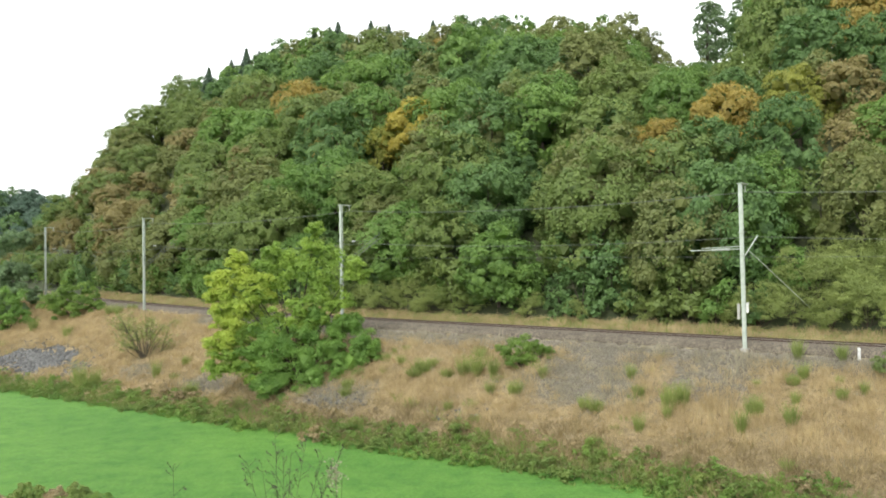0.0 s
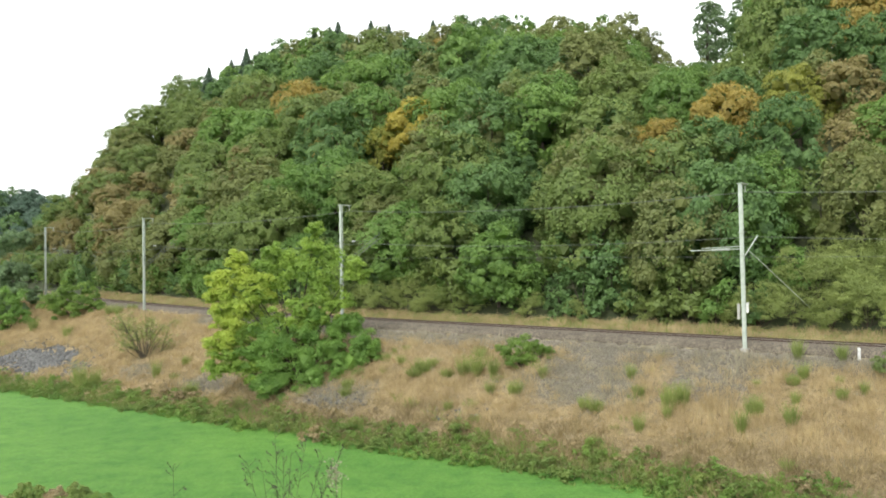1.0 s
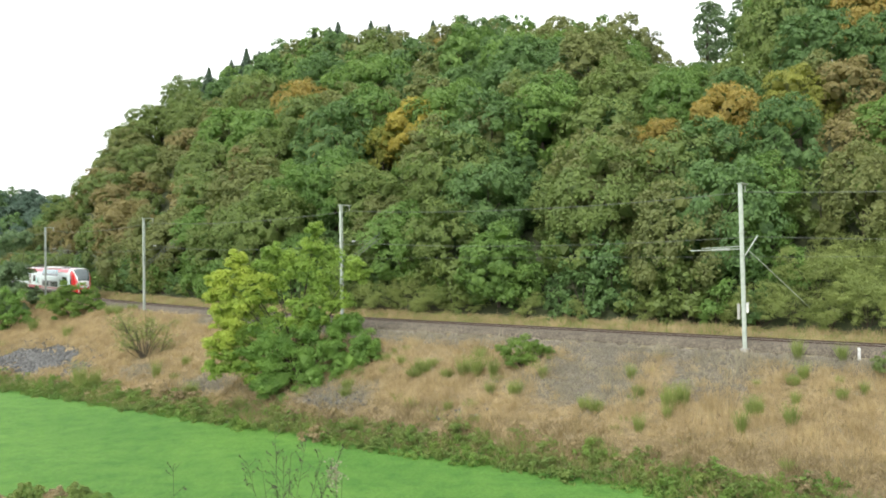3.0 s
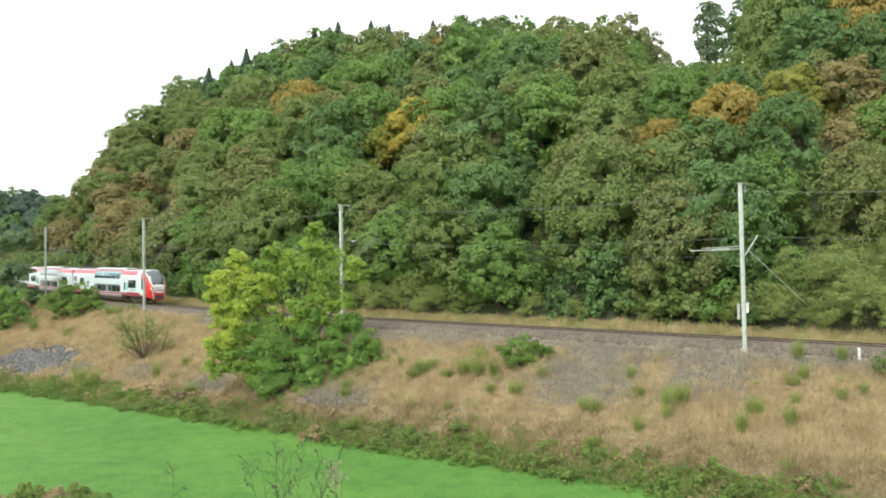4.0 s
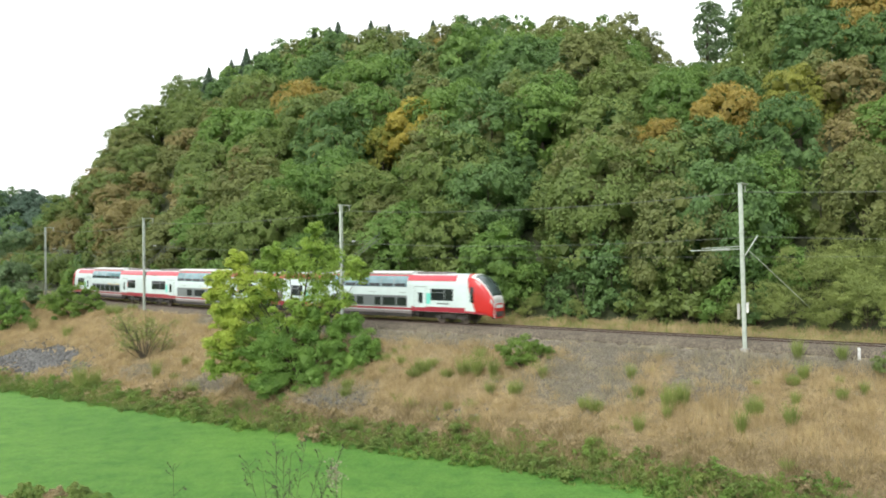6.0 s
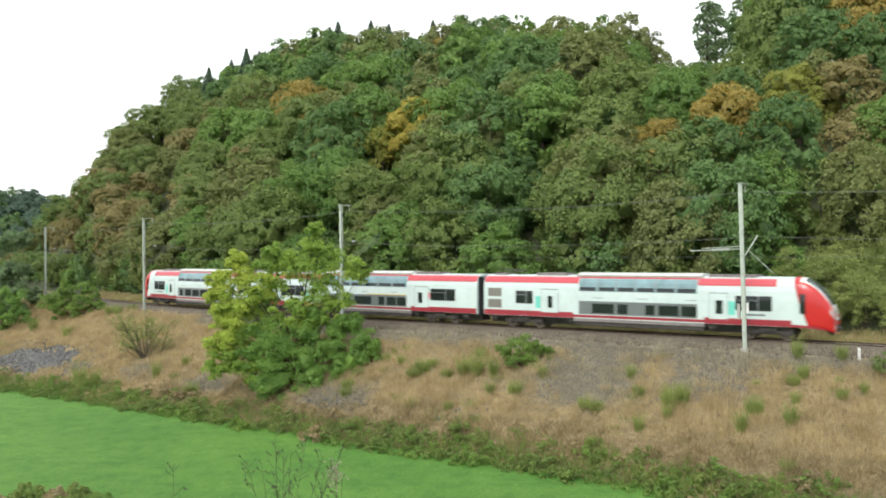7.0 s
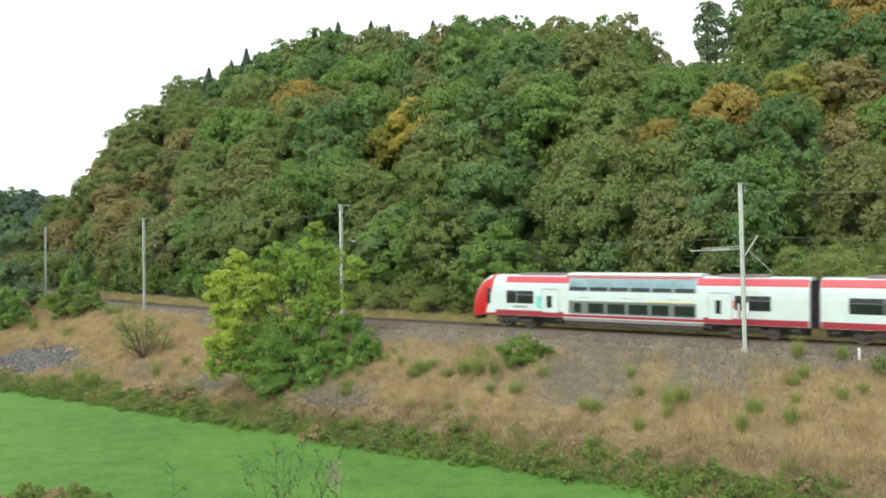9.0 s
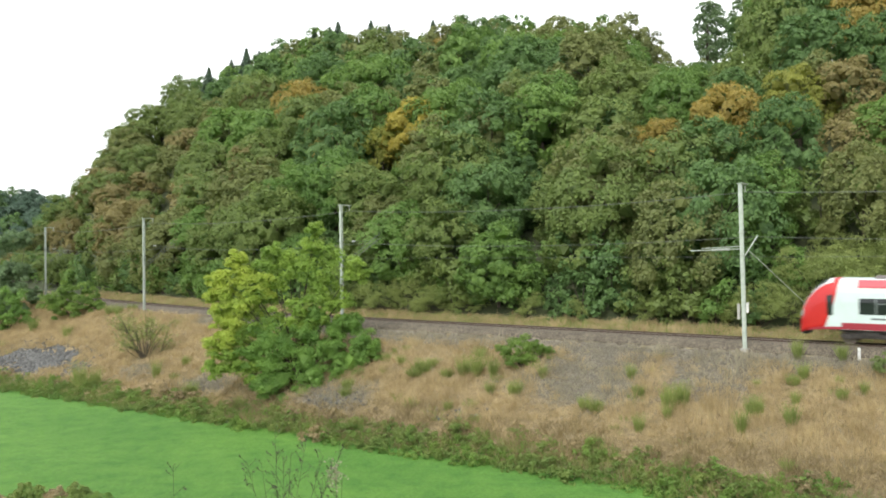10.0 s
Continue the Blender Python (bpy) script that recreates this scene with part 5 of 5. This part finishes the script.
def build_foot_hedge():
    """Brambles and withered herbs along the meadow's edge."""
    rng = np.random.default_rng(90)
    kinds = []
    for i, (m, lab) in enumerate(((LEAF_BRAMBLE, "low green bramble along the meadow edge"), (LEAF_BUSH, "low fresh green herbs along the meadow edge"), (LEAF_BROWN, "withered brown herbs at the foot of the bank"))):
        kinds.append(tagged(lobed_bush("bramble_bush", 91 + i, m, [(-0.9, 0, 0.3, 0.55), (0, 0, 0.5, 0.65), (0.9, 0.1, 0.35, 0.55), (0.3, -0.5, 0.2, 0.5), (-0.4, 0.5, 0.45, 0.55)], 24, 0.15, lab, 0.8, 0, 0.02, 9), group="herbs along the meadow edge"))
    for row, (off, share) in enumerate(((0.1, (0.62, 0.36)), (0.8, (0.60, 0.38)), (1.6, (0.66, 0.28)), (2.6, (0.50, 0.20)))):
        x = -58.0
        while x < 34:
            x += rng.uniform(0.75, 1.25)
            d = off + rng.uniform(-0.5, 0.5)
            xx, yy = x + d * 0.578, 52.3 - 0.708 * x + d * 0.816
            u = rng.random()
            k = 0 if u < share[0] else 1 if u < sum(share) else 2
            if row == 3 and rng.random() < 0.45:
                continue
            plant(kinds[k], xx, yy, rng.uniform(0, 6.28), rng.uniform(0.55, 1.05), 0.1, rng.uniform(0.6, 1.1))
    # nearer hedge at the meadow's other side
    for i, (x, m, lab, h) in enumerate(((-20.8, LEAF_BRAMBLE, "brownish green hedge bush before the meadow", 3.3), (-19.7, LEAF_BROWN, "withered brown hedge bush before the meadow", 3.15), (-18.5, LEAF_BRAMBLE, "brownish green hedge bush before the meadow", 3.3),
                                        (-17.3, LEAF_BROWN, "withered brown hedge bush before the meadow", 3.1), (-16.3, LEAF_BRAMBLE, "brownish green hedge bush before the meadow", 3.2), (-15.3, LEAF_BUSH, "green hedge bush before the meadow", 2.95))):
        at_ground(lobed_bush("hedge_bush", 95 + i, m, [(-0.5, 0, 0.9, 0.8), (0.5, 0, 1.1, 0.8), (-0.35, 0, h - 0.9, 0.62), (0.45, 0.2, h - 0.75, 0.55), (0.05, -0.1, h - 0.55, 0.5), (0, -0.4, 0.5, 0.7)], 60, 0.10, lab), x, 36.0 + 0.4 * math.sin(x))
    for k in kinds:
        drop_source(k)


build_foot_hedge()


def build_grass():
    """Grass over bank and verge in tussocks, by kind."""
    rng = np.random.default_rng(100)
    n = 46000
    s, d = rng.uniform(-75, 62, n), rng.uniform(0, 1, n)
    px = np.interp(s, _ss, _x)
    py = np.interp(s, _ss, _y)
    th = np.interp(s, _ss, _th)
    off = -3.6 - d * 17.0
    off = np.where(rng.random(n) < 0.16, rng.uniform(3.6, 7.4, n), off)
    x, y = px + off * np.sin(th), py + off * np.cos(th)
    ok = (foot(x, y) > 0.1) & (np.abs(x) < 0.57 * y)
    x, y, off, s = x[ok], y[ok], off[ok], s[ok]
    z = height(x, y)
    dice = rng.random(len(x))
    stony = np.exp(-((x + 46) * 0.82 - (y - 91) * 0.58) ** 2 / 50 - ((x + 46) * 0.5 + (y - 91.5) * 0.8) ** 2 / 9) > 0.35
    bare = np.where(off < 0, gravel_share(x, y, s, off), 0.0) + 0.22 * wave(x * 1.9, y * 1.9, 9)
    thin = (bare + rng.normal(0, 0.22, len(x)) > 0.45) & ~stony
    low = ~stony & (foot(x, y) < 4.2 + 1.2 * wave(x * 0.6, y * 0.6, 2)) & (dice < 0.7) & (s > 2)
    clump = wave(x * 1.1, y * 1.1, 14) + 0.6 * wave(x * 2.7, y * 2.7, 21) + np.where(off > 3, 0.25, 0.0)
    herb = (((clump > 0.72) & (dice < 0.5)) | ((off > 3) & (dice < 0.35)) | ((foot(x, y) < 2.4) & (dice > 0.55))) & ~stony & ~thin
    rest = ~herb & ~low & ~thin & ~stony
    sparse = thin
    for name, pick, mat, h, width, m, lab in (("green_herbs", herb, LEAF_BROOM, 0.55, 0.045, 9, "scattered yellow-green herbs on the bank"), ("dry_grass", rest, LEAF_DRY, 0.62, 0.030, 11, "straw-coloured dry grass in tussocks on the bank"),
                                              ("withered_herbs", low & ~herb & ~thin, LEAF_BROWN, 0.75, 0.036, 9, "brown withered herbs low on the bank"),
                                              ("sparse_grass", sparse, LEAF_GREY, 0.42, 0.03, 11, "thin grey grass on gravel")):
        k = np.nonzero(pick)[0]
        v = blades(rng, len(k) * m, h, 0.34, width, 0.95).reshape(-1, 4, 3)
        v[:, :, 2] *= np.repeat(np.clip(0.85 + 0.65 * wave(x[k] * 2.3, y[k] * 2.3, 31) + rng.normal(0, 0.2, len(k)), 0.3, 1.6), m)[:, None]
        v += np.repeat(np.stack([x[k], y[k], z[k]], 1), m, 0)[:, None, :]
        v = v.reshape(-1, 3)
        tagged(new(name, mesh_from(name, v, quads(len(v) // 4), [mat])), lab, "grass", kind="stuff")


build_grass()


def build_rubble():
    rng = np.random.default_rng(110)
    bm = bmesh.new()
    spots = [(-43.5, 89.6, 6.0, 3.6, 1450), (-50.0, 95.5, 5.0, 3.4, 850), (-38.0, 85.4, 2.5, 1.5, 150), (-27.8, 93.0, 1.3, 0.7, 40), (-24.0, 74.0, 3.0, 1.6, 110), (-8.0, 63.0, 3.0, 1.5, 110), (1.0, 57.0, 2.5, 1.2, 50)]
    for cx, cy, a, b, n in spots:
        for i in range(n):
            u, v = rng.normal(0, 0.5, 2)
            x, y = cx + u * a * 0.82 + v * b * 0.5, cy - u * a * 0.58 + v * b * 0.8
            if foot(x, y) < 1.5:
                continue
            g = bmesh.ops.create_icosphere(bm, subdivisions=1, radius=rng.uniform(0.09, 0.27) * (1.0 if n > 140 else 0.6))
            sc = Matrix.Diagonal((*rng.uniform(0.6, 1.3, 2), rng.uniform(0.4, 0.9), 1))
            m = Matrix.Translation((x, y, ground_z(x, y) + 0.03)) @ Euler(rng.uniform(0, 6, 3)).to_matrix().to_4x4() @ sc
            bmesh.ops.transform(bm, matrix=m, verts=g["verts"])
    tagged(part("stone_rubble", bm, STONE), "grey broken stones lying on the bank", "stones", kind="stuff")


def build_foreground():
    """Tall weeds before the camera, on the bank it stands on."""
    rng = np.random.default_rng(120)
    stalk = plain("weed_stalks", (0.055, 0.060, 0.032), 0.8)

    def weed(x, y, stems, label, fluff=None):
        w = tagged(new("tall_weed"), label, "weed")
        g = ground_z(x, y)
        bm, pts = bmesh.new(), []
        for tx, tz, twigs in stems:
            tip = Vector((tx - x, rng.uniform(-0.1, 0.1), tz - g))
            knee = Vector((tip.x * 0.35, 0, tip.z - 0.55))
            rod(bm, (tip.x * 0.1, 0, -0.1), knee, 0.0030, 0.0019, 5)
            rod(bm, knee, tip, 0.0019, 0.0010, 5)
            for j in range(twigs * 2):
                q = knee.lerp(tip, rng.uniform(0.1, 1.0))
                e = q + Vector((rng.uniform(-0.06, 0.06), rng.uniform(-0.04, 0.04), rng.uniform(0.03, 0.09)))
                rod(bm, q, e, 0.0013, 0.0008, 4)
                pts += [tuple(e), tuple(e + Vector((0.006, 0, -0.012))), tuple(q.lerp(e, 0.6))]
        part("stalk", bm, stalk, w, "thin dark branching stalk")
        p = np.array(pts)
        v = leaf_tris(p, np.tile((0, 0, 1.0), (len(p), 1)), 0.019, rng, 1.0)
        tagged(part("bud_cluster", mesh_from("bud_cluster", v, tris(len(v) // 3), [stalk]), None, w), kind="stuff")
        if fluff:
            c = np.array((fluff[0] - x, 0, fluff[1] - g)) + rng.normal(0, 1, (240, 3)) * np.array((0.024, 0.018, 0.05))
            v = leaf_tris(c, np.tile((0, 0, 1.0), (240, 1)), 0.017, rng, 1.0)
            tagged(part("seed_head", mesh_from("seed_head", v, tris(len(v) // 3), [LEAF_GREY]), None, w, "pale fluffy seed head"), kind="stuff")
        w.location = (x, y, g)

    weed(-1.0, 5.0, [(-1.05, 4.13, 12), (-1.20, 3.97, 10), (-1.13, 3.93, 8), (-0.99, 3.98, 9), (-0.92, 4.02, 8), (-0.86, 4.04, 8), (-0.62, 4.03, 9), (-0.75, 3.97, 7), (-0.70, 3.90, 6)], "thin branching brown weed before the meadow")
    weed(-0.68, 5.1, [(-0.69, 3.88, 5), (-0.64, 3.82, 4)], "dry weed with a pale fluffy seed head", (-0.69, 3.84))
    weed(-1.65, 5.0, [(-1.645, 3.93, 5)], "single thin brown weed stem")


build_rubble()
build_foreground()
motions()
